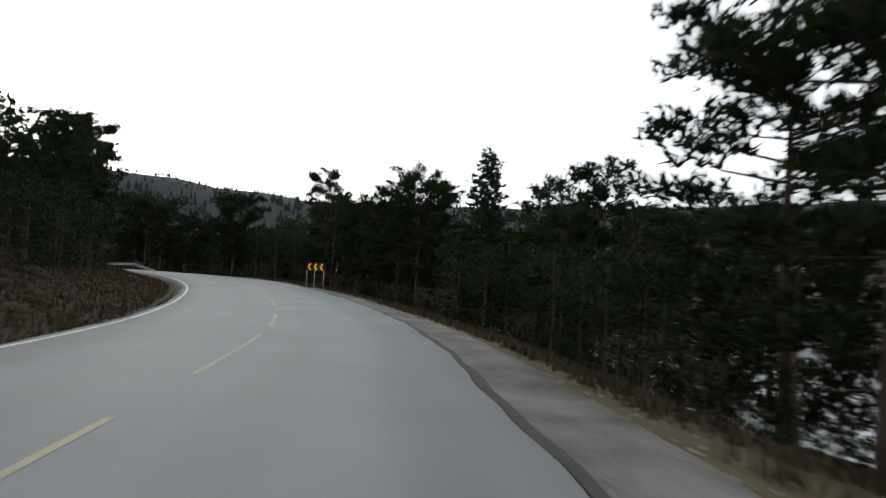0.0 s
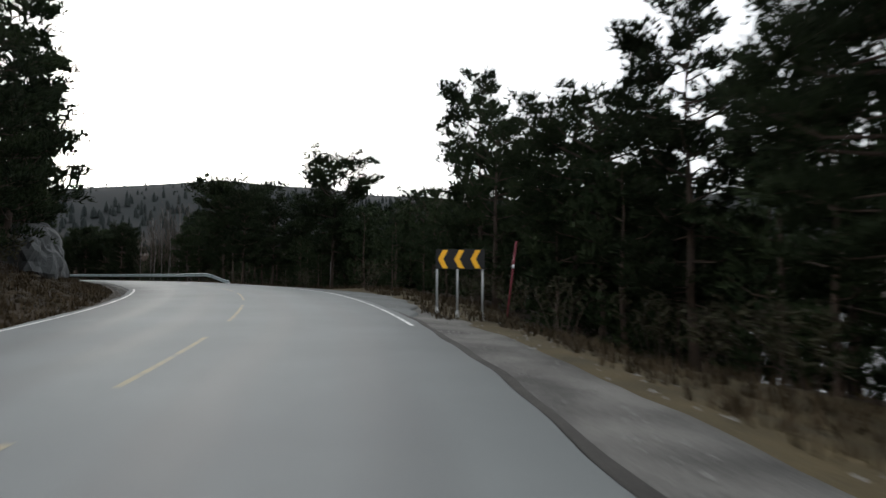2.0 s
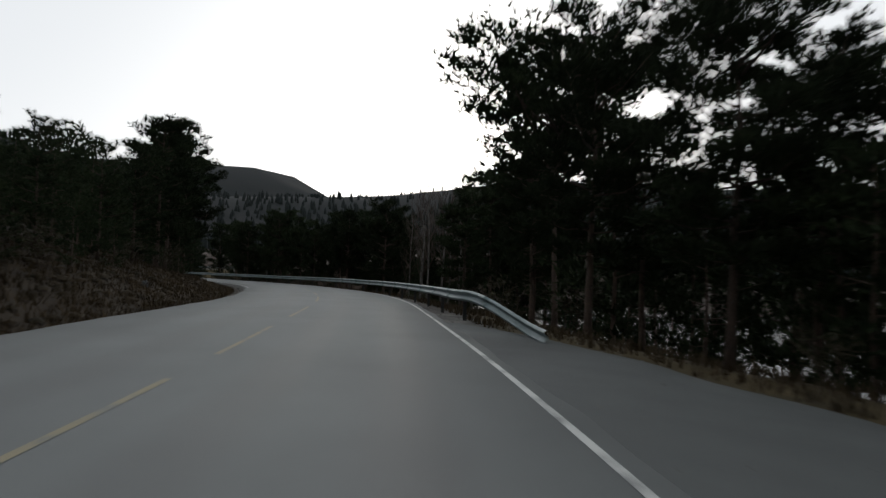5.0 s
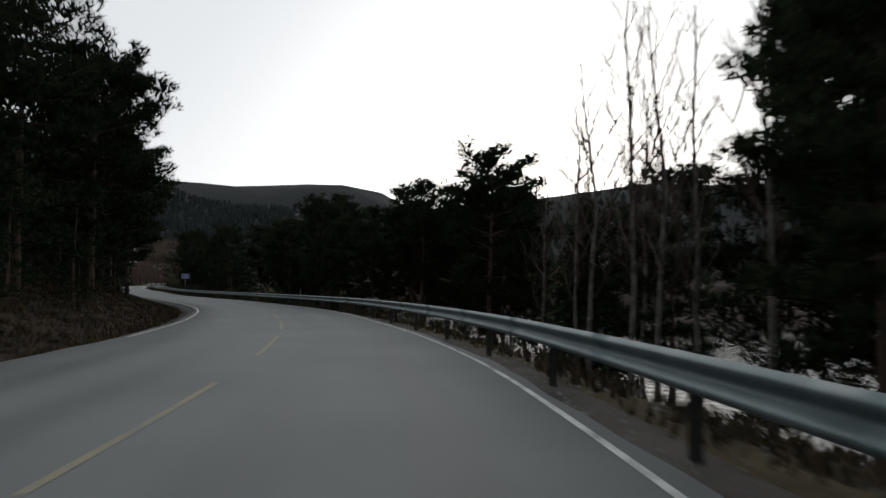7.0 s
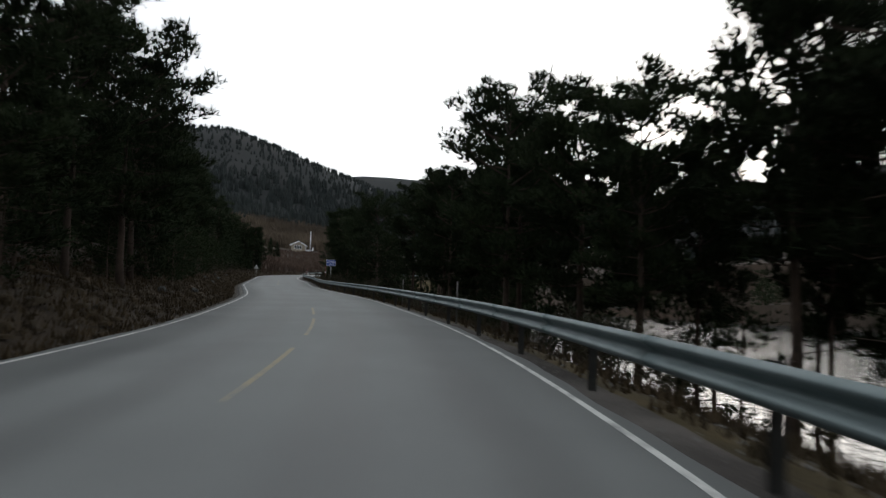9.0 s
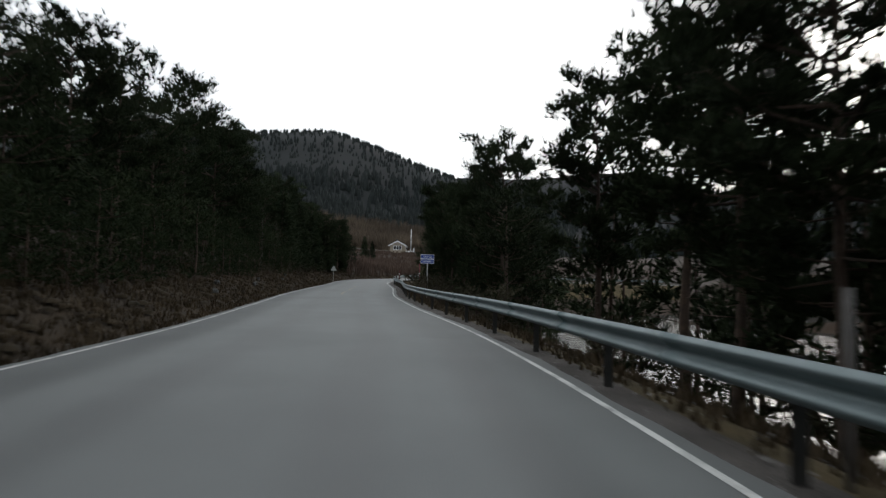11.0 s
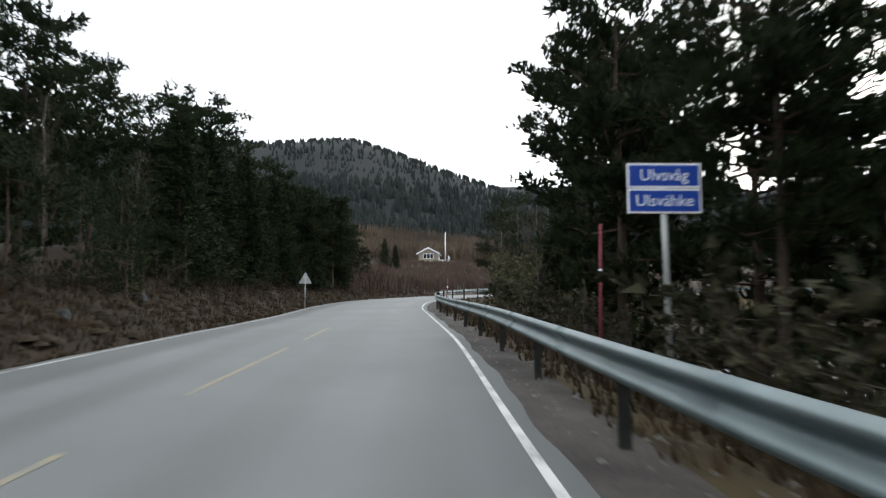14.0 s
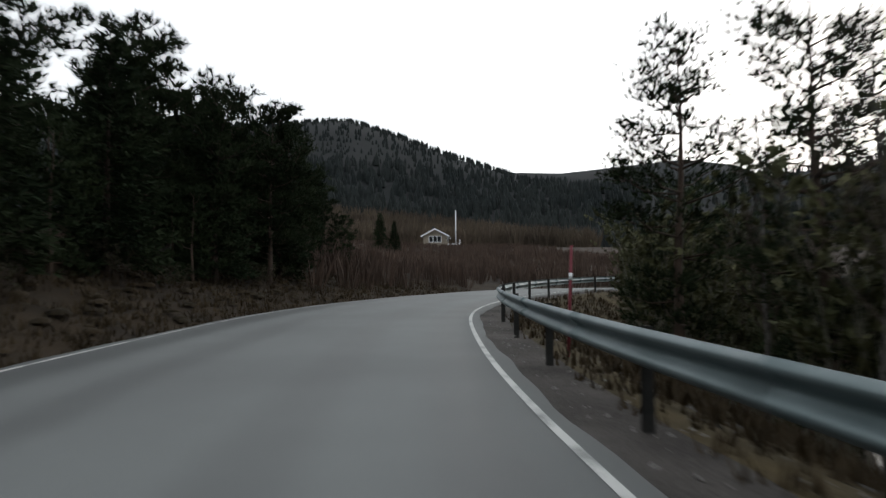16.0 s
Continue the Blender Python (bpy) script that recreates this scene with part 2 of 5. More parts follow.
# ---- mesh tools ----
class Shape:
    """Collects vertices and faces for one mesh."""

    def __init__(self):
        self.v, self.f = [], []

    def add(self, verts, faces):
        k = len(self.v)
        self.v += [tuple(p) for p in verts]
        self.f += [tuple(i + k for i in q) for q in faces]

    def box(self, x0, y0, z0, x1, y1, z1):
        self.add([(x, y, z) for z in (z0, z1) for y in (y0, y1) for x in (x0, x1)],
                 [(0, 2, 3, 1), (4, 5, 7, 6), (0, 1, 5, 4), (2, 6, 7, 3), (0, 4, 6, 2), (1, 3, 7, 5)])

    def tube(self, pts, radii, sides=6):
        """A tapered tube along points; the last ring closes to a tip."""
        pts = [Vector(p) for p in pts]
        rings = []
        for i, p in enumerate(pts):
            a = (pts[min(i + 1, len(pts) - 1)] - pts[max(i - 1, 0)]).normalized()
            u = a.orthogonal().normalized() if abs(a.z) < 0.9 else Vector((1, 0, 0)).cross(a).normalized()
            w = a.cross(u)
            rings.append([p + (u * math.cos(2 * math.pi * k / sides) + w * math.sin(2 * math.pi * k / sides)) * radii[i] for k in range(sides)])
        faces = []
        for i in range(len(pts) - 1):
            for k in range(sides):
                q = (k + 1) % sides
                faces.append((i * sides + k, i * sides + q, (i + 1) * sides + q, (i + 1) * sides + k))
        faces.append(tuple(range(sides))[::-1])
        faces.append(tuple((len(pts) - 1) * sides + k for k in range(sides)))
        self.add([p for r in rings for p in r], faces)

    def mesh(self, name, mat, smooth=False):
        me = bpy.data.meshes.new(name)
        me.from_pydata(self.v, [], self.f)
        me.materials.append(mat)
        if smooth:
            me.shade_smooth()
        me.update()
        return me


def part(name, shape, mat, parent=None, label="", smooth=False, bevel=0.0):
    me = shape.mesh(name, mat, smooth) if isinstance(shape, Shape) else shape
    if bevel:
        bm = bmesh.new()
        bm.from_mesh(me)
        bmesh.ops.bevel(bm, geom=bm.edges[:], offset=bevel, segments=1, affect="EDGES")
        bm.to_mesh(me)
        bm.free()
    ob = new(name, me)
    ob.parent = parent
    return tagged(ob, label)


def thing(name, label, category, group="", kind="", at=None):
    ob = new(name)
    ob.empty_display_size = 0.3
    if at is not None:
        ob.matrix_basis = at
    return tagged(ob, label, category, group, kind)


# ---- the line of the road: centre points and widths ----
ROAD_LINE = [(4.1, -59.8, 0.0), (1.3, -31.9, 0.0), (-0.5, -15.0, 0.0), (-2.0, -0.1, 0.00), (-3.6, 15.9, 0.04), (-7.4, 31.2, 0.27), (-12.6, 45.3, 0.60), (-19.5, 57.8, 0.92), (-28.6, 68.8, 1.10), (-38.8, 79.6, 1.22), (-49.4, 89.8, 1.22), (-60.9, 98.6, 1.23), (-73.2, 105.6, 1.24), (-85.9, 111.1, 1.21), (-99.4, 115.2, 1.22), (-113.1, 118.7, 1.24), (-127.2, 121.3, 1.30), (-141.4, 124.0, 1.41), (-155.1, 127.4, 1.64), (-168.6, 130.6, 1.81), (-179.3, 133.1, 2.05), (-189.7, 136.7, 2.30), (-198.9, 142.7, 2.54), (-206.2, 150.9, 2.78), (-211.1, 160.7, 2.78), (-213.3, 171.4, 2.78), (-212.7, 182.4, 2.78), (-209.3, 192.8, 2.78), (-204.5, 202.7, 2.78)]
ROAD_WIDTH = [(-70, 6.4), (0, 6.2), (32, 7.2), (61, 8.0), (90, 7.4), (116, 7.4), (130, 6.8), (148, 6.8), (176, 6.8), (192, 6.7), (205, 6.9), (220, 6.9), (238, 6.4), (400, 6.4)]
P = np.array(ROAD_LINE)
P = np.vstack([2 * P[0] - P[1], P, 2 * P[-1] - P[-2]])
line = []
for i in range(1, len(P) - 2):
    a, b_, c_, d_ = P[i - 1:i + 3]
    for u in np.arange(16) / 16:
        line.append(0.5 * (2 * b_ + (c_ - a) * u + (2 * a - 5 * b_ + 4 * c_ - d_) * u * u + (3 * b_ - a - 3 * c_ + d_) * u ** 3))
line = np.array(line)
run = np.concatenate([[0], np.cumsum(np.linalg.norm(np.diff(line[:, :2], axis=0), axis=1))])
run -= run[16 * 3]
S0, S1 = run[0], run[-1]
# even steps of half a metre
stations = np.arange(math.ceil(S0), math.floor(S1), 0.5)
line = np.stack([np.interp(stations, run, line[:, k]) for k in range(3)], 1)
kernel = np.ones(9) / 9
line[4:-4] = np.stack([np.convolve(line[:, k], kernel, "valid") for k in range(3)], 1)
ahead = np.gradient(line[:, :2], axis=0)
ahead /= np.linalg.norm(ahead, axis=1)[:, None]
right = np.stack([ahead[:, 1], -ahead[:, 0]], 1)
half = np.interp(stations, *zip(*ROAD_WIDTH)) / 2


def spot(s, lat):
    """The place lat metres to the right of the road's centre at s metres along it, and the road's heading there in degrees."""
    k = min(max((s - stations[0]) / 0.5, 0), len(stations) - 1.001)
    i, u = int(k), k - int(k)
    c, r, a = line[i] * (1 - u) + line[i + 1] * u, right[i] * (1 - u) + right[i + 1] * u, ahead[i] * (1 - u) + ahead[i + 1] * u
    return c[0] + r[0] * lat, c[1] + r[1] * lat, c[2], math.degrees(math.atan2(a[1], a[0]))


WATER_Z = -2.5


def smooth(x):
    x = np.clip(x, 0, 1)
    return x * x * (3 - 2 * x)


def waves(x, y):
    """Gentle unevenness of natural ground."""
    return (np.sin(x * 0.31 + 1.3) * np.cos(y * 0.27 + 0.4) * 0.16 + np.sin(x * 0.11 - y * 0.13) * 0.3 + np.sin(x * 0.83 + y * 0.61) * 0.05
            + np.cos(y * 1.07 - x * 0.47 + 2) * 0.04)


def side_height(s, d, lat):
    """Height over the road of the ground d metres out from the edge of the asphalt."""
    shelf = np.interp(s, [30, 52, 62, 82, 94, 110], [1.4, 2.4, 8.4, 6.5, 2.4, 1.3])
    fall = np.interp(s, [20, 60, 110, 150], [0.26, 0.2, 0.3, 0.42])
    r = -0.03 - 0.05 * np.minimum(d, shelf) - fall * np.maximum(d - shelf, 0)
    bank = np.interp(s, [0, 60, 90, 150, 190, 230, 262, 275], [0.2, 0.2, 0.26, 0.24, 0.22, 0.3, 0.26, 0.1])
    g = -0.04 - 0.2 * np.clip(d / 0.9, 0, 1) + bank * np.maximum(d - 1.0, 0) * (1 + 0.25 * smooth((d - 1) / 2))
    g = np.minimum(g, 2.2 + 0.075 * d)
    return np.where(lat > 0, r, g)


RING = [(-180, 95), (-90, 90), (-30, 85), (0, 84), (4, 84), (8, 89.5), (13, 91), (17, 98.5), (26, 103), (31, 97), (36, 92), (41, 83), (46, 81), (50, 80),
        (55, 75), (62, 76), (66, 84), (68, 92), (72, 106), (75, 118), (79, 131), (81, 130), (85, 126), (95, 122), (130, 105), (180, 95)]


BACK_RIDGE = [(-180, 0), (43, 0), (46, 118), (50, 154), (52, 170), (55.5, 177), (59.5, 168), (62.5, 160), (65.5, 165), (68, 170), (76, 150), (90, 100), (180, 0)]


def terrain(x, y, under_road=False):
    """Height of the ground: road bed, banks, river valley and the ring of hills."""
    x, y = np.atleast_1d(np.asarray(x, float)), np.atleast_1d(np.asarray(y, float))
    z = np.empty(len(x))
    thin, ts = line[::4], stations[::4]
    for k in range(0, len(x), 20000):
        X, Y = x[k:k + 20000], y[k:k + 20000]
        i = ((X[:, None] - thin[None, :, 0]) ** 2 + (Y[:, None] - thin[None, :, 1]) ** 2).argmin(1) * 4
        dx, dy = X - line[i, 0], Y - line[i, 1]
        lat = dx * right[i, 0] + dy * right[i, 1]
        dist = np.hypot(dx, dy)
        d = dist - half[i] - 0.25
        zr, s = line[i, 2], stations[i]
        near = side_height(s, np.maximum(d, 0), lat) + waves(X, Y) * smooth((d - 2) / 6)
        if under_road:
            near = near - 0.3 * smooth((7.5 - d) / 1.0)
        g = zr + near
        wet = WATER_Z - 1.2
        far_side = np.interp(s, [0, 100, 150, 200, 240, 270], [75, 70, 62, 60, 60, 25])
        g = np.where(lat > 0, np.maximum(g, wet) + np.maximum(d - far_side, 0) * 0.1, g)
        # hills
        cx, cy = X + 80.0, Y - 90.0
        r, th = np.hypot(cx, cy), np.degrees(np.arctan2(-cx, cy))
        top = np.interp(th, *zip(*RING)) - 3.5
        rough = np.sin(X * 0.021 + 0.7) * np.cos(Y * 0.017) * 6 + np.sin(X * 0.05 + Y * 0.043) * 2.2
        u = smooth((r - 165) / (600 - 165)) ** 1.7
        hill = top * u * (1 - 0.55 * smooth((r - 640) / 900)) + rough * u * (1 - smooth((r - 440) / 120))
        behind = np.interp(th, *zip(*BACK_RIDGE)) * smooth((r - 560) / 490) * (1 - 0.4 * smooth((r - 1100) / 900))
        hill = np.maximum(hill, behind)
        z[k:k + 20000] = np.maximum(g, 0) * (1 - smooth((r - 200) / 200)) + np.minimum(g, 0) * (1 - smooth((r - 420) / 150)) + hill
    return z


def ground_at(x, y):
    return float(terrain([x], [y])[0])


# ---- ground sheet ----
def spaced(lo, hi, step, reach, growth=1.16):
    v = list(np.arange(lo, hi + step, step))
    for sign, edge in ((-1, lo), (1, v[-1])):
        p, q = edge, step
        while abs(p - edge) < reach:
            q = min(q * growth, 160)
            p += sign * q
            v.append(p)
    return np.array(sorted(v))


gx, gy = spaced(-235, 30, 1.6, 3200), spaced(-25, 190, 1.6, 3200)
GX, GY = np.meshgrid(gx, gy)
GZ = terrain(GX.ravel(), GY.ravel(), True)
ground_mesh = bpy.data.meshes.new("ground")
nx, ny = len(gx), len(gy)
idx = np.arange(nx * ny).reshape(ny, nx)
quads = np.stack([idx[:-1, :-1], idx[:-1, 1:], idx[1:, 1:], idx[1:, :-1]], -1).reshape(-1, 4)
ground_mesh.from_pydata(np.stack([GX.ravel(), GY.ravel(), GZ], 1).tolist(), [], quads.tolist())
ground_mesh.materials.append(M_HILL)
ground_mesh.shade_smooth()
tagged(new("ground", ground_mesh), "valley floor of brown heath and dark wooded hillsides", "ground", kind="structure")


# ---- road, shoulders, markings ----
def ribbon(name, mat, lats, lift, s0=None, s1=None, step=1, label="", category="", uv=False, smooth_shade=True, kind="structure"):
    """A strip along the road: lats(k) gives the side distances, lift(k, lat) the heights over the road line."""
    ks = [k for k in range(0, len(stations), step) if (s0 is None or stations[k] >= s0 - 1e-6) and (s1 is None or stations[k] <= s1 + 1e-6)]
    v, f, uvs = [], [], []
    n = None
    for k in ks:
        ls = lats(k)
        n = len(ls)
        for la in ls:
            v.append((line[k, 0] + right[k, 0] * la, line[k, 1] + right[k, 1] * la, line[k, 2] + lift(k, la)))
            uvs.append((la, stations[k]))
    for i in range(len(ks) - 1):
        for j in range(n - 1):
            a = i * n + j
            f.append((a, a + 1, a + n + 1, a + n))
    me = bpy.data.meshes.new(name)
    me.from_pydata(v, [], f)
    me.materials.append(mat)
    if uv:
        layer = me.uv_layers.new(name="along")
        at = np.array(uvs)[[lp.vertex_index for lp in me.loops]]
        layer.data.foreach_set("uv", at.ravel())
    if smooth_shade:
        me.shade_smooth()
    ob = new(name, me)
    return tagged(ob, label, category, kind=kind)


def crown(k, la):
    return -0.012 * abs(la)


def broader(s):
    """How much farther out the river-side edge line runs than the other one."""
    return float(np.interp(s, [96, 106, 114, 130, 138, 152, 170, 186], [0, 0.2, 0.22, 0.1, 0.24, 0.26, 0.2, 0]))


def rough_edge(k, side):
    return (broader(stations[k]) if side == 2 else 0) + 0.22 + 0.035 * math.sin(stations[k] * 0.9 + side * 2) + 0.02 * math.sin(stations[k] * 2.7 + side)


ribbon("road", M_ASPHALT, lambda k: [-half[k] - rough_edge(k, 1) - 0.03, -half[k] - rough_edge(k, 1), -half[k] * 0.6, -half[k] * 0.2, half[k] * 0.2, half[k] * 0.6,
                                      half[k] + rough_edge(k, 2), half[k] + rough_edge(k, 2) + 0.03],
       lambda k, la: crown(k, la) - (0.1 if abs(la) > half[k] + rough_edge(k, 1 if la < 0 else 2) + 0.02 else 0), uv=True,
       label="worn grey two-lane asphalt road with polished wheel tracks", category="road")


def verge(name, side, mat, outs, lo, label, first=None, last=None):
    def lats(k):
        wide = float(np.interp(stations[k], [44, 54, 92, 100, 110], [1, 0.6, 0.6, 0.6, 0.42])) if side > 0 and mat in (M_GRAVEL, M_DIRT_EDGE) else 1.0
        return [side * (half[k] + 0.15 + o * wide) for o in outs]

    def lift(k, la):
        d = abs(la) - half[k] - 0.25
        x, y = line[k, 0] + right[k, 0] * la, line[k, 1] + right[k, 1] * la
        z = float(side_height(stations[k], np.array(max(d, 0)), np.array(float(side)))) - 0.035
        z += float(waves(x, y)) * float(smooth(np.array((d - 2) / 6)))
        z += 0.035 * noise.noise((x * 1.1, y * 1.1, 0)) * min(max(d, 0), 1) + 0.05 * noise.noise((x * 0.4, y * 0.4, 3)) * min(max(d, 0) / 2, 1)
        if d > outs[-1] - 0.7:
            z -= 0.45
        return z + lo
    return ribbon(name, mat, lats, lift, first, last, label=label, category="verge")


verge("gravel_shoulder", 1, M_GRAVEL, [0, 0.3, 0.6, 0.9, 1.2, 1.55, 1.9, 2.3], -0.05, "strip of grey gravel along the asphalt edge", last=97)
verge("gravel_shoulder", 1, M_DIRT_EDGE, [0, 0.3, 0.6, 0.9, 1.2, 1.55, 1.9, 2.3], -0.05, "strip of brown grit below the guard rail", first=97)
verge("gravel_shoulder", -1, M_GRAVEL, [0, 0.2, 0.4, 0.6, 0.8, 1.0], -0.05, "thin strip of grey gravel along the asphalt edge")
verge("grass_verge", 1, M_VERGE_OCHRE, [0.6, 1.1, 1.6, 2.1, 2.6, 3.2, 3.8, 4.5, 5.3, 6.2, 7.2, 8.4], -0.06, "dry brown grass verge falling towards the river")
verge("grass_verge", -1, M_VERGE, [0.5, 0.9, 1.3, 1.8, 2.3, 2.9, 3.6, 4.4, 5.3, 6.3, 7.3, 8.4], -0.05, "bank of dry brown grass and heather, toned down for shade under the trees")


def layby_out(s):
    """How far from the road's centre the lay-by reaches."""
    return float(np.interp(s, [47, 53, 59, 64, 70, 74, 80, 88, 93], [4.1, 5.6, 6.6, 7.2, 8.8, 8.6, 7.7, 6.2, 4.0]))


ribbon("lay_by", M_LAYBY, lambda k: [half[k] + 0.16 + (layby_out(stations[k]) + 0.12 * math.sin(stations[k] * 1.7) - half[k] - 0.16) * u for u in (0, 0.2, 0.4, 0.6, 0.8, 0.97, 1.0)],
       lambda k, la: -0.066 - 0.05 * max(la - half[k] - 0.25, 0) - (0.08 if la > layby_out(stations[k]) + 0.12 * math.sin(stations[k] * 1.7) - 0.02 else 0), 47.5, 92,
       label="dusty grey lay-by of worn asphalt beside the road", category="lay-by")

ribbon("pale_streak", M_PALE, lambda k: [half[k] + 1.1 + 0.1 * math.sin(stations[k] * 0.8), half[k] + 1.32 + 0.12 * math.sin(stations[k] * 1.1 + 1)],
       lambda k, la: -0.061 - 0.05 * max(la - half[k] - 0.25, 0), 61, 76, label="pale worn streak of sand and old paint on the lay-by", category="road marking")


def seam(k, o):
    return half[k] + rough_edge(k, 2) + 0.035 + o * (0.8 + 0.2 * math.sin(stations[k] * 1.3) * math.sin(stations[k] * 0.37 + 1))


ribbon("edge_dirt", M_EDGE_DIRT, lambda k: [seam(k, 0), seam(k, 0.08), seam(k, 0.17)], lambda k, la: crown(k, la) - 0.02, -40, 50,
       label="dark damp dirt collected along the asphalt edge", category="road edge")
LINE_W = 0.042
ribbon("edge_line", M_WHITE_LINE, lambda k: [half[k] + broader(stations[k]) - LINE_W - 0.01, half[k] + broader(stations[k]) + LINE_W - 0.01], lambda k, la: crown(k, la) + 0.004, 45, 400,
       label="worn white edge line on the asphalt", category="road marking")
ribbon("edge_line", M_WHITE_LINE, lambda k: [-half[k] - LINE_W, -half[k] + LINE_W], lambda k, la: crown(k, la) + 0.004, 122, 400,
       label="worn white edge line on the asphalt", category="road marking")
ribbon("edge_line", M_WHITE_LINE, lambda k: [-half[k] - LINE_W, -half[k] + LINE_W], lambda k, la: crown(k, la) + 0.004, -40, 66,
       label="worn white edge line on the asphalt", category="road marking")
centre = thing("centre_line", "broken yellow centre line, partly worn away", "road marking", kind="structure")
DASHES = [15.4 + 7.65 * k for k in range(-6, 11)] + [101.3 + 7.65 * k for k in range(8)] + [204.0, 211.7, 219.4]
for n_dash, s_dash in enumerate(DASHES):
    d = ribbon("dash", M_YELLOW_LINE, lambda k: [-0.042, 0.042], lambda k, la: 0.004 - 0.0024 * half[k], s_dash, s_dash + 5.0 + (n_dash * 7 % 3) * 0.5, kind="")
    for key in ("label", "category", "kind"):
        if key in d:
            del d[key]
    d.parent = centre

# ---- river ----
water = Shape()
water.add([(-700, -120, WATER_Z), (160, -120, WATER_Z), (160, 420, WATER_Z), (-700, 420, WATER_Z)], [(0, 1, 2, 3)])
tagged(part("water", water, M_WATER), "pale still river reflecting the overcast sky", "river", kind="structure")


# ---- trees ----
def tuft(sh, p, out, rng, size, blades=6, wide=0.1):
    """A tuft of needles: narrow blades fanned round a direction."""
    out = out.normalized()
    u = out.orthogonal().normalized()
    w = out.cross(u)
    v, f = [], []
    for k in range(blades):
        a = rng.uniform(0, 6.283)
        lean = rng.uniform(0.25, 1.1)
        dirn = (out + (u * math.cos(a) + w * math.sin(a)) * lean).normalized()
        side = dirn.cross(Vector((rng.uniform(-1, 1), rng.uniform(-1, 1), rng.uniform(-1, 1)))).normalized() * size * wide * rng.uniform(0.8, 1.3)
        tip = p + dirn * size * rng.uniform(0.7, 1.2)
        i = len(v)
        v += [p - side, p + side, tip]
        f.append((i, i + 1, i + 2))
    sh.add(v, f)


def pine(seed, height, bare, spread, tufts, flat=0.3, lean=0.0, clumped=0.8, grain=1.0, twigs=True, blades=3, wide=0.125):
    """A Scots pine: a bent trunk, limbs in the upper part, needle tufts in clumps towards the limbs' ends. Returns its two meshes."""
    rng = random.Random(seed)
    wood, leaf = Shape(), Shape()
    bend = [Vector((rng.uniform(-0.12, 0.12), rng.uniform(-0.12, 0.12), 0)) for _ in range(9)]
    axis, p = [], Vector((0, 0, -0.4))
    for i in range(9):
        axis.append(p.copy())
        p = p + Vector((lean, 0, (height + 0.4) / 8)) + bend[i] * height * 0.06
    r0 = 0.011 * height + 0.05
    wood.tube(axis, [r0 * 1.25] + [r0 * (1 - i / 8.6) for i in range(1, 9)], 8)

    def on_axis(t):
        k = min(t * 8, 7.999)
        i = int(k)
        return axis[i].lerp(axis[i + 1], k - i)
    # dead lower stubs
    for _ in range(6):
        t = rng.uniform(0.15, bare)
        a = rng.uniform(0, 6.283)
        b = on_axis(t)
        wood.tube([b, b + Vector((math.cos(a), math.sin(a), rng.uniform(-0.2, 0.3))) * rng.uniform(0.4, 1.3)], [0.02, 0.006], 3)
    limbs = int(26 + height * 1.6)
    whorls = max(5, int(limbs / 4.2))
    ends = []
    for i in range(limbs):
        ring = i * whorls // limbs
        t = bare + (1 - bare) * min((ring + 0.5 + rng.uniform(-0.22, 0.22) + 1.0 * (rng.random() - 0.5) * (rng.random() < 0.35)) / whorls, 0.99) * 0.97
        q = (t - bare) / (1 - bare)
        a = i * 2.4 + rng.uniform(-0.5, 0.5)
        shape = (math.sin(math.pi * min(0.12 + q * 0.8, 1)) ** 0.7) * (1 - flat) + flat * (0.35 + 0.65 * q if q < 0.8 else 1.8 * (1 - q) + 0.5)
        ln = spread * shape * (rng.uniform(0.72, 1.06) if rng.random() < 0.8 else rng.uniform(0.4, 0.7)) + 0.25
        rise = rng.uniform(-0.18, 0.16) + q * 0.6
        base = on_axis(t)
        d = Vector((math.cos(a), math.sin(a), rise)).normalized()
        mid = base + d * ln * 0.5 + Vector((0, 0, rng.uniform(-0.14, 0.04)))
        tip = base + d * ln + Vector((0, 0, 0.14 * ln))
        if twigs or i % 4 == 0:
            wood.tube([base, mid, tip], [0.012 * ln + 0.018, 0.008 * ln + 0.01, 0.006], 4 if twigs else 3)
        ends.append((base, mid, tip, ln))
        for _ in range(2 + int(ln * 1.6)):
            k = rng.uniform(0.35, 0.98)
            st = base.lerp(tip, k)
            e = st + Vector((d.x * 0.5 + rng.uniform(-1, 1), d.y * 0.5 + rng.uniform(-1, 1), rng.uniform(-0.1, 0.5))).normalized() * ln * rng.uniform(0.2, 0.42)
            if twigs:
                wood.tube([st, e], [0.012, 0.004], 3)
            ends.append((st, st.lerp(e, 0.5), e, ln * 0.4))
    total = sum(e[3] for e in ends)
    for base, mid, tip, ln in ends:
        for _ in range(max(2, int(tufts * ln / total))):
            k = 0.35 + 0.68 * rng.random() ** (1 - 0.5 * clumped)
            q = base.lerp(mid, k * 2) if k < 0.5 else mid.lerp(tip, k * 2 - 1)
            off = Vector((rng.gauss(0, 1), rng.gauss(0, 1), rng.gauss(0.1, 0.5)))
            off *= min(1.0, 1.35 / max(off.length, 0.01)) * (0.17 + 0.055 * ln)
            tuft(leaf, q + off, (tip - base).normalized() * 0.5 + Vector((0, 0, 0.5)) + off, rng, rng.uniform(0.24, 0.42) * grain, blades, wide * (1.5 if k < 0.6 else 1.0))
    axis_top = axis[-1]
    for _ in range(14):
        tuft(leaf, axis_top + Vector((rng.gauss(0, 0.2), rng.gauss(0, 0.2), rng.uniform(-0.5, 0.1))), Vector((0, 0, 1)), rng, 0.34 * min(grain, 1))
    return wood.mesh("pine_trunk", M_PINE_BARK, True), leaf.mesh("pine_crown", M_NEEDLES)


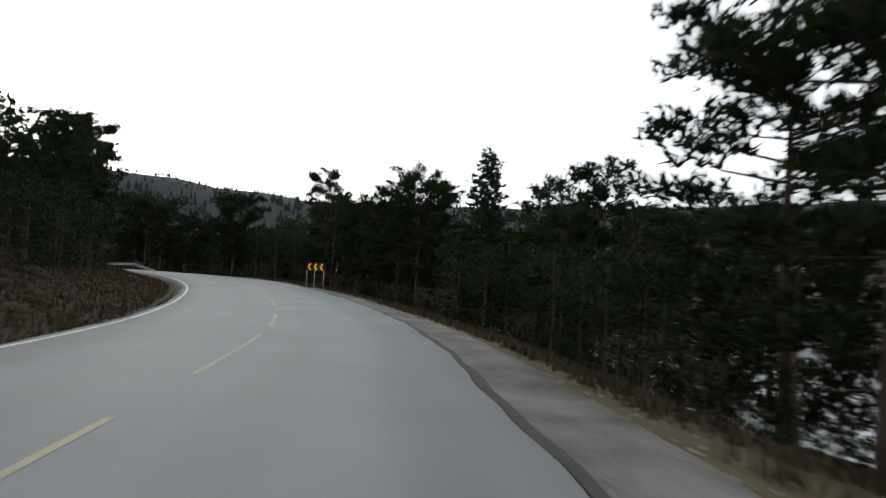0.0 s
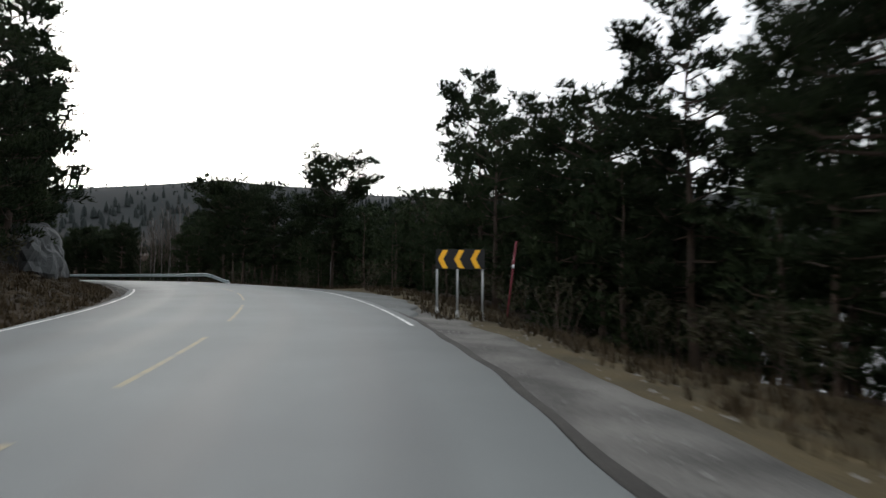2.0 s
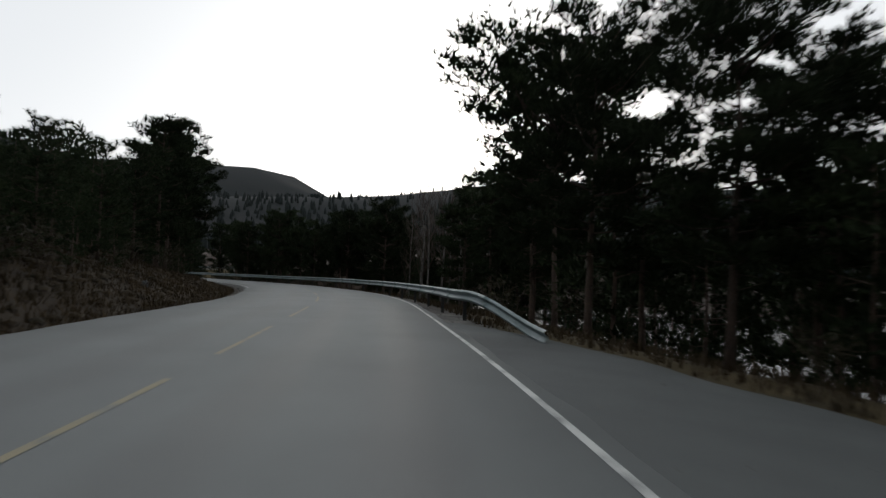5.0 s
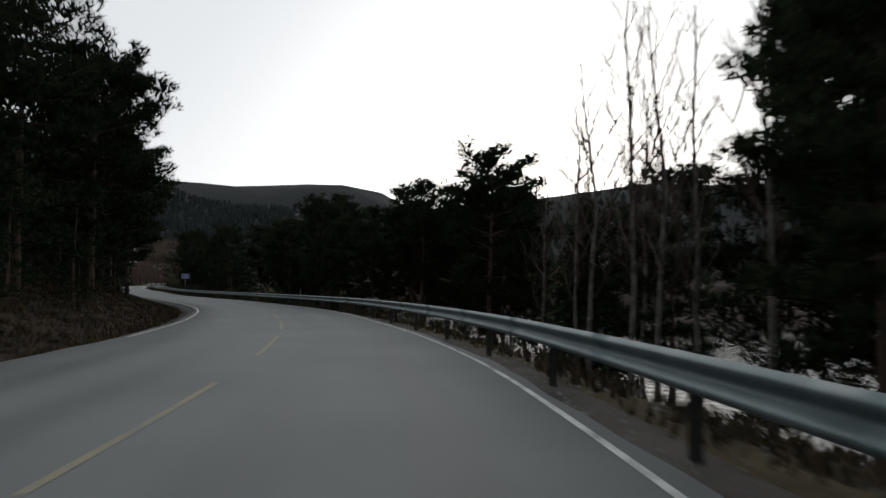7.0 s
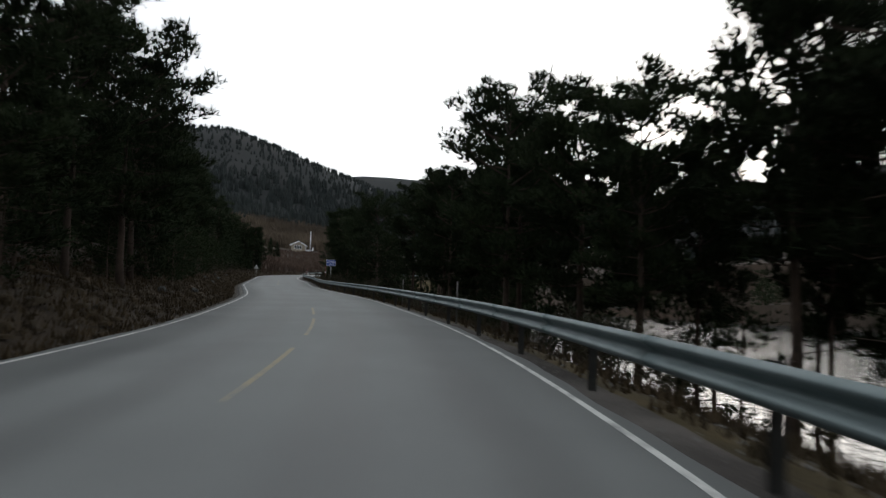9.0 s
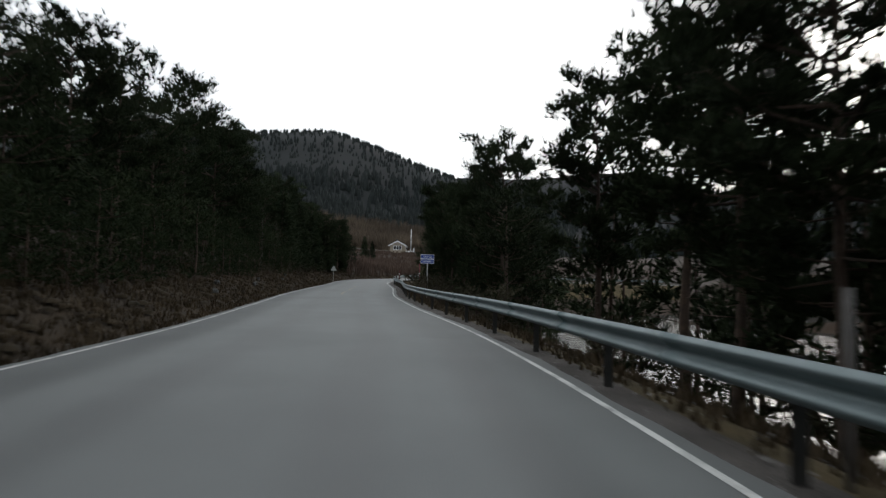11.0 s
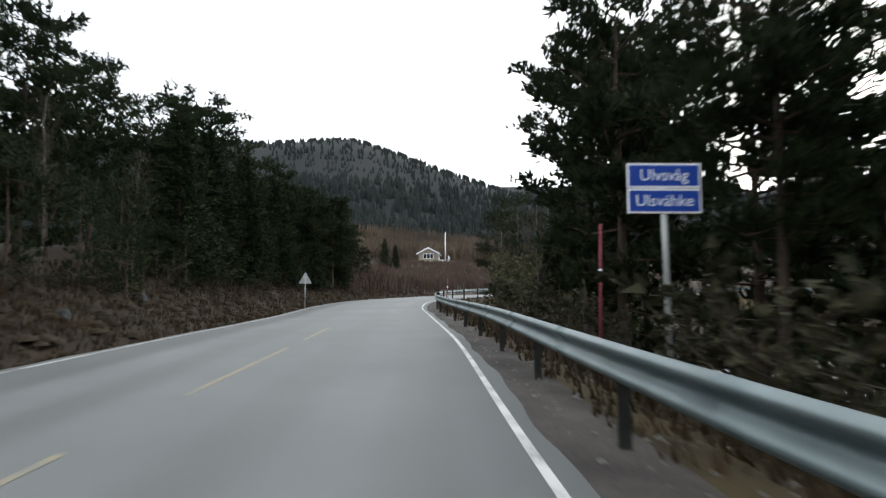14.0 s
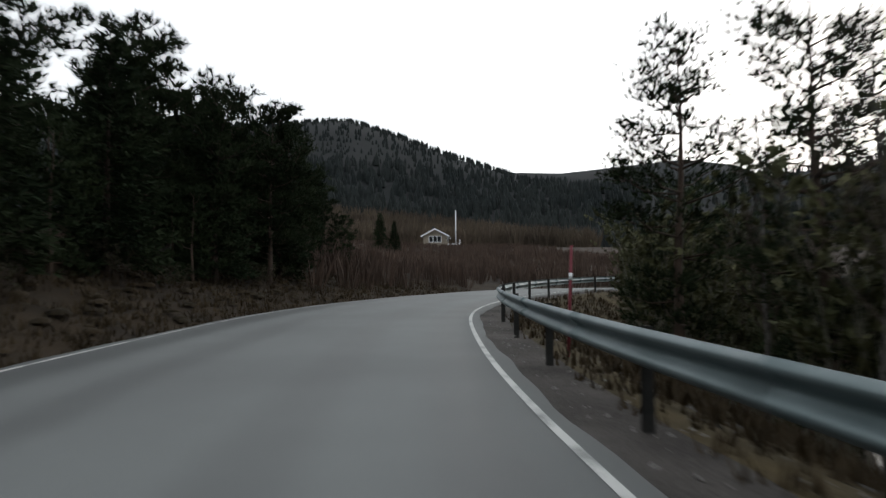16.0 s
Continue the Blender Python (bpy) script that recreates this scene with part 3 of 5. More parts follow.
def spruce(seed, height, radius, tufts):
    """A spruce: straight trunk, drooping whorls down to the ground."""
    rng = random.Random(seed)
    wood, leaf = Shape(), Shape()
    wood.tube([(0, 0, -0.3), (0.03, 0, height * 0.5), (0, 0.02, height)], [0.013 * height + 0.03, 0.008 * height, 0.01], 7)
    limbs = int(height * 11)
    ends = []
    for i in range(limbs):
        t = 0.06 + 0.92 * i / limbs
        a = i * 2.4 + rng.uniform(-0.3, 0.3)
        ln = radius * (1.02 - t) ** 0.85 * rng.uniform(0.65, 1.1) + 0.12
        base = Vector((0, 0, t * height))
        tip = base + Vector((math.cos(a), math.sin(a), 0.5 * t - 0.22)) * ln
        wood.tube([base, tip], [0.006 * ln + 0.012, 0.004], 3)
        ends.append((base, tip, ln))
    total = sum(e[2] for e in ends)
    for base, tip, ln in ends:
        for _ in range(max(2, int(tufts * ln / total))):
            k = rng.uniform(0.15, 1.05)
            q = base.lerp(tip, k) + Vector((rng.gauss(0, 0.1), rng.gauss(0, 0.1), rng.gauss(-0.03, 0.07))) * (1 + ln * 0.5)
            tuft(leaf, q, (tip - base).normalized() + Vector((0, 0, 0.1)), rng, rng.uniform(0.22, 0.36), 4, 0.15)
    return wood.mesh("spruce_trunk", M_PINE_BARK, True), leaf.mesh("spruce_crown", M_SPRUCE)


def birch(seed, height, spread, depth=3):
    """A leafless birch: pale trunk, fine rising branches and twigs."""
    rng = random.Random(seed)
    wood, twig = Shape(), Shape()
    axis = [Vector((0, 0, -0.3))]
    for i in range(7):
        axis.append(axis[-1] + Vector((rng.uniform(-0.1, 0.1), rng.uniform(-0.1, 0.1), 1)) * (height + 0.3) / 7)
    r0 = 0.0055 * height + 0.012
    wood.tube(axis, [r0 * (1.15 - i / 7) + 0.006 for i in range(8)], 7)

    def grow(base, d, ln, r, level):
        pts = [base]
        for _ in range(3):
            d = (d + Vector((rng.uniform(-0.2, 0.2), rng.uniform(-0.2, 0.2), rng.uniform(-0.02, 0.22)))).normalized()
            pts.append(pts[-1] + d * ln / 3)
        twig.tube(pts, [r, r * 0.75, r * 0.5, r * 0.25], 3)
        if level < depth:
            for _ in range(4 if level < 2 else 3):
                k = rng.randint(1, 3)
                nd = (d + Vector((rng.uniform(-0.8, 0.8), rng.uniform(-0.8, 0.8), rng.uniform(-0.1, 0.5)))).normalized()
                grow(pts[k], nd, ln * rng.uniform(0.4, 0.62), r * 0.55, level + 1)
    for i in range(int(10 + height * 1.1)):
        t = 0.28 + 0.7 * (i + rng.random()) / (10 + height * 1.1)
        k = min(t * 7, 6.99)
        base = axis[int(k)].lerp(axis[int(k) + 1], k - int(k))
        a = i * 2.4
        grow(base, Vector((math.cos(a), math.sin(a), 1.5)).normalized(), spread * (1.15 - t * 0.75) * rng.uniform(0.7, 1.15), 0.034 * (1.3 - t), 1)
    return wood.mesh("birch_trunk", M_BIRCH, True), twig.mesh("birch_twigs", M_TWIG)


def shrub(seed, height, spread, mat, stems=16, leaves=0, upright=1.0, leaf_mat=None):
    """A many-stemmed shrub, bare or with a thin cover of small leaves."""
    rng = random.Random(seed)
    sh, lf = Shape(), Shape()
    for i in range(stems):
        a, o = rng.uniform(0, 6.283), rng.uniform(0, 0.25) * spread
        b = Vector((math.cos(a) * o, math.sin(a) * o, -0.15))
        d = Vector((math.cos(a) * rng.uniform(0.1, 0.7) * upright, math.sin(a) * rng.uniform(0.1, 0.7) * upright, 1))
        m = b + d * height * 0.5
        t = m + Vector((d.x * 1.1 + rng.uniform(-0.3, 0.3) * upright, d.y * 1.1 + rng.uniform(-0.3, 0.3) * upright, 0.8)) * height * 0.45 * rng.uniform(0.7, 1.2)
        sh.tube([b, m, t], [0.022, 0.014, 0.004], 3)
        for _ in range(7):
            k = rng.uniform(0.25, 1)
            q = b.lerp(m, k * 2) if k < 0.5 else m.lerp(t, k * 2 - 1)
            e = q + Vector((rng.uniform(-1, 1), rng.uniform(-1, 1), rng.uniform(0.1, 1))) * height * 0.2 * (0.3 + 0.7 * upright)
            sh.tube([q, e], [0.008, 0.003], 3)
            for _ in range(leaves):
                tuft(lf, q.lerp(e, rng.random() * 1.15), e - q, rng, rng.uniform(0.1, 0.2), 3, 0.36)
    return sh.mesh("shrub_stems", mat), (lf.mesh("shrub_leaves", leaf_mat or M_SHRUB) if leaves else None)


MODELS, WOOD_SPOTS = {}, {"fir_wood": [], "fir_young": []}


def model(key, height, meshes, names, label, category, group):
    """The first tree of a kind, kept apart as the pattern of its copies."""
    top = max(v.co.z for me in meshes if me is not None for v in me.vertices)
    MODELS[key] = (top, meshes, names, label, category, group)


PINE_LABEL = "dark green Scots pine with a bare reddish lower trunk"
for i, (h, bare, spread, tufts, flat) in enumerate([(10, 0.36, 2.2, 2900, 0.2), (10, 0.3, 2.5, 3300, 0.28), (10, 0.42, 2.0, 2800, 0.18), (10, 0.22, 2.3, 3300, 0.12)]):
    model("pine%d" % i, h, pine(11 + i, h, bare, spread, int(tufts * 1.55), flat, grain=0.86, blades=4, wide=0.095), ("trunk", "crown"), PINE_LABEL, "pine tree", "roadside pines")
model("broad", 10, pine(31, 10, 0.28, 3.0, 7400, 0.3, clumped=0.9, grain=0.84, blades=4, wide=0.09), ("trunk", "crown"), "broad old Scots pine with an open rounded crown", "pine tree", "roadside pines")
model("grand", 10, pine(35, 10, 0.3, 4.1, 11500, 0.28, clumped=0.8, grain=0.86, blades=4, wide=0.09), ("trunk", "crown"), "broad old Scots pine with a wide dense crown", "pine tree", "roadside pines")
model("umbrella", 10, pine(37, 10, 0.7, 7.6, 9000, 0.9, clumped=0.5), ("trunk", "crown"), "flat-topped Scots pine on a long bare trunk", "pine tree", "roadside pines")
model("low", 10, pine(41, 10, 0.06, 2.6, 3000, 0.12, blades=4, wide=0.09), ("trunk", "crown"), "bushy young Scots pine branched to the ground", "pine tree", "roadside pines")
model("sparse", 8, pine(47, 8, 0.15, 1.5, 3000, 0.1, clumped=0.3, grain=0.52, blades=4, wide=0.085), ("trunk", "crown"), "thin young pine with sparse needles", "pine tree", "roadside pines")
model("spruce", 9, spruce(51, 9, 2.2, 3600), ("trunk", "crown"), "dark pointed spruce branched to the ground", "spruce tree", "roadside spruces")
model("birch0", 9, birch(61, 9, 2.2), ("trunk", "crown"), "leafless birch with a pale thin trunk", "birch tree", "bare birches")
model("birch1", 8, birch(67, 8, 2.6), ("trunk", "crown"), "leafless birch with a pale thin trunk", "birch tree", "bare birches")
model("shrub", 2.6, shrub(71, 2.6, 1.6, M_TWIG, 8, 4), ("stem", "foliage"), "olive-brown roadside shrub with thin foliage", "shrub", "roadside shrubs")
model("sapling", 5, shrub(79, 5, 1.5, M_SAPLING_BARK, 9, 7, 0.35, M_SAPLING), ("stem", "foliage"), "young olive-green sapling with thin upright stems", "sapling", "saplings behind the rail")
model("brush", 2.4, shrub(73, 2.4, 2.0, M_BRUSH, 19), ("stem",), "leafless reddish-brown brush on the slope", "shrub", "reddish brush")
model("fir_wood", 9, pine(83, 9, 0.04, 2.6, 800, 0.12, grain=1.6, twigs=False, blades=2, wide=0.15), ("trunk", "crown"), "dark pine in the wood behind the road", "pine tree", "pines of the wood")

model("fir_young", 9, pine(89, 9, 0.03, 2.7, 850, 0.1, grain=1.35, twigs=False, blades=3, wide=0.125), ("trunk", "crown"), "young pine at the edge of the wood", "pine tree", "pines of the wood")


def plant(key, x, y, height, turn=None, squash=1.0, z=None, tilt=0.0):
    h0, meshes, names, label, category, group = MODELS[key]
    k = height / h0
    z = ground_at(x, y) if z is None else z
    turn = rng_wood.uniform(0, 360) if turn is None else turn
    if key in WOOD_SPOTS:
        WOOD_SPOTS[key].append(np.array(pose(x, y, z, 0, 0, turn) @ Matrix.Diagonal((k * squash, k * squash, k, 1))))
        return None
    name = {"birch0": "birch_tree", "birch1": "birch_tree", "shrub": "shrub", "sapling": "sapling", "brush": "brush", "spruce": "spruce_tree"}.get(key, "pine_tree")
    ob = thing(name, label, category, group, at=pose(x, y, z, tilt, 0, turn) @ Matrix.Diagonal((k * squash, k * squash, k, 1)))
    for nm, me in zip(names, meshes):
        if me is not None:
            q = new(nm, me)
            q.parent = ob
    return ob


rng_wood = random.Random(5)
planted = []


def row(items):
    """Trees by stretch of road, side distance and height."""
    for key, s, lat, h, *slim in items:
        x, y, _, _ = spot(s, lat)
        planted.append((x, y))
        z = ground_at(x, y)
        plant(key, x, y, h * ((1.06 if s < 50 and h < 9 else 0.95) if lat > 0 else 1.12 if s < 60 else 1.2 if s < 78 else 1.1 if s > 200 else 1.0) + spot(s, 0)[2] - z, squash=rng_wood.uniform(0.92, 1.1) * (slim[0] if slim else 1.0), z=z)


# river side, first bend
row([("pine3", 8.6, 9.6, 11), ("low", 12.5, 11, 10), ("low", 17, 12.5, 4.6), ("low", 22, 13.5, 4.6), ("pine3", 26, 12.2, 4.7), ("low", 30, 14.5, 5.4),
     ("spruce", 35.5, 12.8, 9.8), ("low", 34, 17, 7.8), ("broad", 40, 10.2, 8.2), ("pine2", 44, 13.5, 9), ("pine3", 47, 11.8, 9)])
row([("grand", 51.5, 11.8, 8.3), ("low", 55, 13, 9.2), ("low", 58, 10.9, 9.6), ("pine3", 61.5, 12.2, 12), ("low", 59, 14.5, 9), ("birch0", 66.5, 14.2, 9),
     ("birch1", 70, 14.5, 9.4), ("low", 67, 17.5, 8), ("grand", 77.3, 10.0, 10.8), ("low", 73.5, 14.5, 7.6), ("low", 79, 19, 8.6), ("pine1", 84, 14, 8), ("broad", 87.2, 8.8, 8.2), ("broad", 92.4, 7.8, 9.2)])
# river side, between the bends
row([("pine2", 89, 12, 7.6), ("pine0", 95, 10.5, 7), ("umbrella", 101, 9.6, 12.2), ("pine1", 104.5, 9.8, 7.4), ("pine0", 108, 11.2, 8), ("pine3", 113, 8.8, 7.2),
     ("pine2", 116, 11.6, 9), ("pine3", 119.5, 15.8, 13.4), ("birch0", 119.5, 8.4, 11), ("birch1", 121, 10, 11.6), ("birch0", 121.8, 11.8, 12), ("birch1", 123.4, 9.2, 10.6), ("spruce", 129.5, 12.4, 5.6)])
row([("pine1", 133.2, 9.6, 9.3, 0.95), ("pine1", 137, 12, 9), ("pine0", 142.6, 9.4, 8.7), ("pine2", 146, 10, 8.8), ("pine1", 149.5, 8.4, 7.8), ("pine3", 153, 8.2, 8.6),
     ("broad", 157.2, 7.2, 9.9), ("pine0", 160.5, 8.8, 9.6), ("pine2", 164, 9.4, 8.8), ("pine1", 168, 10.6, 8.2), ("broad", 171, 8.4, 8.9), ("pine0", 175, 9, 9.4)])
# river side, past the second bend
row([("pine2", 179, 10, 9.6), ("pine0", 183, 9, 9.4), ("low", 193.8, 8.4, 6.4, 1.35), ("broad", 199.0, 9.4, 10.8, 0.85), ("pine3", 202.5, 8.6, 9.4, 0.8),
     ("pine2", 207, 8.5, 9, 0.72), ("pine1", 211, 10, 8.8, 0.75), ("pine0", 214.5, 8.2, 9.2, 0.75), ("low", 217.5, 9.4, 8.8), ("pine3", 221.3, 8.0, 10.6), ("low", 224, 8.8, 9.8)])
row([("pine2", 229.6, 9.4, 12, 1.1), ("pine0", 226.8, 10.6, 11, 0.9), ("birch1", 233, 10.2, 9.4), ("spruce", 236, 9.6, 4.6), ("birch1", 235, 8.4, 8.2), ("birch0", 238, 9.8, 7.4), ("sparse", 243.5, 9.0, 7.4), ("sparse", 249.5, 8.4, 8.0),
     ("sparse", 246, 11.5, 6.2), ("birch1", 241, 12, 8)])
# hill side
row([("pine3", -14, -11, 10), ("pine1", -5, -10.5, 10), ("pine0", 4, -11.5, 10), ("low", 12, -11.2, 9), ("pine3", 20, -11, 8.2), ("low", 27.5, -10.8, 6.8), ("low", 34, -11.6, 7.4),
     ("pine3", 40, -11, 8.4), ("low", 46, -11.2, 9.4), ("pine3", 52, -11, 10.2), ("low", 57.5, -9.8, 10.4), ("pine3", 63, -9.4, 10.8)])
row([("low", 68, -9.2, 10.9), ("pine3", 73, -8.9, 10.6), ("pine3", 79, -9.4, 12), ("spruce", 84, -10, 10.6), ("low", 90, -9.8, 8.2), ("low", 95.5, -10.6, 7.4), ("low", 101, -10.2, 6.8),
     ("low", 107, -9.8, 7), ("low", 113, -9.6, 8), ("pine3", 119, -9.2, 10.8), ("pine0", 125, -9, 11), ("pine3", 130, -8.8, 12.6)])
row([("broad", 135.5, -7.6, 12.2), ("pine0", 141, -8.4, 13.4), ("pine3", 145, -9, 12), ("broad", 149, -7.2, 10.6), ("low", 153.5, -8.8, 12.6), ("pine1", 158, -8.4, 11.6), ("broad", 162, -7.6, 11.8),
     ("low", 167, -8.4, 11.6), ("pine3", 172, -8.6, 11.4), ("pine0", 177, -9.6, 11), ("low", 182, -10, 10.6), ("pine1", 188, -10.2, 11.4)])
row([("pine3", 194, -10.4, 12), ("low", 199, -10.4, 11.6), ("pine0", 204.5, -10.2, 13), ("broad", 211, -10, 12), ("pine1", 217, -10.8, 13), ("low", 222, -11.2, 10.4), ("pine3", 228, -11.4, 11),
     ("pine0", 235, -12.2, 11.2), ("low", 239.5, -11.4, 10.8), ("broad", 244.5, -10.8, 12.4), ("low", 250, -10.4, 11), ("pine3", 255.5, -10, 10.4)])
row([("spruce", 237.4, -9.0, 9.8), ("spruce", 242, -9.2, 9.8), ("spruce", 247.4, -8.8, 9.2), ("spruce", 252.6, -8.6, 8.6), ("spruce", 257.6, -8.4, 7.8), ("spruce", 262.4, -8.6, 6.8)])
row([("low", 260.5, -9.8, 9.4), ("low", 264, -11, 8.2)])
# slender trunks with the river showing between them
row([("pine2", 146.4, 11.2, 6.6, 0.6), ("pine2", 148.6, 12.8, 6.4, 0.56), ("pine2", 154.6, 11.2, 6.6, 0.56), ("pine2", 150.6, 10.8, 6.8, 0.6), ("pine2", 152.4, 12.6, 6.4, 0.6), ("pine2", 156.4, 12.2, 6.8, 0.6), ("pine2", 159, 10.4, 7.2, 0.62)])
# the corner of the wood above the last bend
for key, x, y, h in (("low", -218, 139.2, 4.2), ("low", -222, 137, 4.6), ("low", -214.5, 137.2, 5.6), ("low", -211, 136, 6.6), ("pine3", -207, 135, 7.6), ("low", -203, 134.2, 8.2), ("pine3", -199.4, 133.2, 8.6),
                     ("low", -214, 133, 7.0), ("low", -208.5, 131, 8.0), ("pine3", -203, 130, 8.8), ("low", -196.5, 131, 8.8), ("low", -218.5, 134, 6.2)):
    planted.append((x, y))
    plant(key, x, y, h)

# the wood behind: the same kinds, scattered
def scatter(count, s_lo, s_hi, l_lo, l_hi, h_lo, h_hi, keys, gap):
    for _ in range(count):
        for _try in range(14):
            s, lat = rng_wood.uniform(s_lo, s_hi), rng_wood.uniform(l_lo, l_hi)
            x, y, _, _ = spot(s, lat)
            z = ground_at(x, y)
            d = np.hypot(line[:, 0] - x, line[:, 1] - y).min()
            if d < abs(l_lo if abs(l_lo) < abs(l_hi) else l_hi) - 0.5 or z < WATER_Z + 0.15 or any((x - a) ** 2 + (y - b) ** 2 < gap * gap for a, b in planted):
                continue
            planted.append((x, y))
            plant(rng_wood.choice(keys), x, y, rng_wood.uniform(h_lo, h_hi), z=z, squash=rng_wood.uniform(0.85, 1.15))
            break


WOOD, YOUNG = ["fir_wood"], ["fir_young"]
row([("birch0", 197, -11.2, 7.6), ("birch1", 214, -10.8, 8), ("birch0", 225.5, -9.2, 7.4), ("birch1", 232, -9, 6.6), ("birch0", 146.5, -8, 8), ("birch1", 240, 7.6, 5.4), ("birch0", 245, 8.6, 5.6), ("birch1", 248, 10, 5.2)])
row([("birch0", 128.4, 11.4, 10.6), ("birch1", 129.8, 12.6, 9.0), ("birch0", 130.8, 11.2, 8.4), ("birch1", 126, 12.8, 11), ("birch0", 118.6, 11.4, 12)])
row([("low", 114, 14.6, 6.6), ("low", 118.5, 14.8, 6.2), ("low", 122, 14.4, 6.4), ("pine3", 126.5, 14.2, 6.6), ("low", 130, 14.2, 5.8), ("low", 203.5, 12.2, 6.8), ("low", 208.5, 12.4, 7), ("low", 213.5, 12, 7.2), ("pine3", 218.5, 12, 7.6)])
scatter(54, -20, 66, -22, -12.5, 5.5, 8.5, WOOD, 1.9)
scatter(20, 66, 95, -22, -12, 6.5, 9, WOOD, 1.9)
scatter(20, 95, 119, -22, -12, 3.2, 4.8, WOOD, 1.9)
scatter(84, 125, 262, -22, -11, 6, 10, WOOD, 1.8)
scatter(10, 256, 264, -22, -11.5, 5, 8, WOOD, 1.8)
scatter(18, -6, 33, 9.6, 14, 3.2, 4.8, YOUNG, 1.6)
scatter(14, 33, 56, 10.5, 14, 4.5, 7, YOUNG, 1.6)
scatter(28, 2, 34, 9.8, 18, 3.0, 4.6, YOUNG, 1.2)
scatter(26, 28, 62, 14, 24, 6, 8, WOOD, 1.6)
scatter(54, -6, 98, 13, 26, 6, 8.5, WOOD, 1.9)
scatter(8, 95, 110, 9.5, 17, 5, 7.6, WOOD, 1.9)
scatter(6, 133, 143, 10.5, 17, 5, 7.2, WOOD, 1.9)
scatter(16, 163, 187, 9.5, 16, 5, 8.2, WOOD, 1.9)
scatter(20, 199, 224, 9.5, 17, 5, 8.2, WOOD, 1.9)
scatter(60, 125, 262, -9.9, -7.6, 2.4, 4.8, YOUNG, 1.5)
scatter(40, 0, 125, -10.4, -8.4, 2.2, 4.4, YOUNG, 1.5)
scatter(24, 60, 98, 10, 13, 3.5, 6, YOUNG, 1.5)
scatter(16, 262, 300, 9, 30, 5, 8, ["fir_wood", "birch1", "birch0"], 3)
# young wood between the first bend and the river
row([("pine3", 30.6, 17.7, 7.9), ("low", 27, 18.8, 5.3), ("low", 24.2, 17.2, 4.8), ("low", 31.8, 21.4, 6.2), ("low", 38, 18.4, 7.8), ("low", 21, 18.5, 4.6)])
# pines standing nearer the water on the second bend
row([("pine3", 146.6, 13.4, 9.4, 0.9), ("pine1", 142.2, 12.2, 8.0, 0.9), ("pine3", 140.4, 13.2, 7.9, 0.9), ("pine0", 138.6, 14.2, 7.6, 0.9)])
scatter(30, 10, 32, 13, 23, 3.2, 4.6, YOUNG, 1.2)
# shrubs and brush
scatter(16, 262, 300, -50, -14, 1.6, 2.4, ["brush", "brush", "brush", "birch1"], 1.8)
scatter(36, 234, 243, 7.4, 15, 3.2, 5.2, ["sapling"], 0.9)
scatter(12, 232, 247, 9.5, 17, 3, 5, YOUNG, 1.2)
scatter(64, 243, 276, 8.2, 17, 3.4, 5.8, ["sapling"], 0.9)
scatter(16, 180, 232, 5.8, 8, 1.2, 2.4, ["shrub"], 1.0)
scatter(50, 262, 330, -34, -6.4, 1.6, 3.0, ["brush"], 1.2)
scatter(26, 0, 62, 8.6, 12, 1.0, 2.2, ["shrub"], 1.0)
scatter(30, 14, 62, 11.5, 15.5, 2.6, 4.4, YOUNG, 0.9)
scatter(16, 62, 142, 7.6, 11, 0.9, 2.0, ["shrub"], 1.0)
scatter(14, 143, 162, 6.6, 10, 0.8, 1.9, ["shrub"], 1.0)
scatter(9, 143, 163, 9, 14.5, 2.6, 4.4, YOUNG, 1.2)
scatter(14, 163, 186, 7.6, 11, 1.0, 2.2, ["shrub"], 1.0)
scatter(12, 197, 212, 7.4, 11.4, 1.2, 2.6, ["shrub"], 1.0)
scatter(64, -10, 262, -11, -7.9, 0.7, 1.9, ["shrub"], 0.9)
scatter(24, 222, 264, -9.5, -6.8, 0.7, 1.7, ["shrub"], 0.8)

# the wood on the far bank
rng_bank = random.Random(17)
bank = [(spot(s_, 0), s_) for s_ in np.arange(60, 250, 1.6)]
for (x0, y0, _, hd), s_ in bank:
    out = rng_bank.uniform(66, 112)
    x, y = x0 + math.sin(radians(hd)) * out, y0 - math.cos(radians(hd)) * out
    z = ground_at(x, y)
    if z > WATER_Z + 0.3 and rng_bank.random() < 0.8:
        plant("fir_wood", x, y, rng_bank.uniform(3.5, 7.5), turn=rng_bank.uniform(0, 360), z=z, squash=rng_bank.uniform(0.8, 1.2))

# the inner wood: trees too close together to tell apart, joined
for name, label in (("forest", "dense dark pine wood behind the roadside trees"),):
    vs, fs, mats, base = [], [], [], 0
    for slot, me, spots in [(slot, me, WOOD_SPOTS[key]) for key in WOOD_SPOTS for slot, me in enumerate(MODELS[key][1])]:
        co = np.empty(len(me.vertices) * 3)
        me.vertices.foreach_get("co", co)
        co = np.c_[co.reshape(-1, 3), np.ones(len(me.vertices))]
        polys = [tuple(p.vertices) for p in me.polygons]
        for m in spots:
            vs.append((co @ m.T)[:, :3])
            fs += [tuple(i + base for i in p) for p in polys]
            mats += [slot] * len(polys)
            base += len(co)
    wood_mesh = bpy.data.meshes.new(name)
    wood_mesh.from_pydata(np.concatenate(vs).tolist(), [], fs)
    wood_mesh.materials.append(M_PINE_BARK)
    wood_mesh.materials.append(M_NEEDLES)
    wood_mesh.polygons.foreach_set("material_index", mats)
    wood_mesh.update()
    tagged(new(name, wood_mesh), label, "forest", kind="stuff")

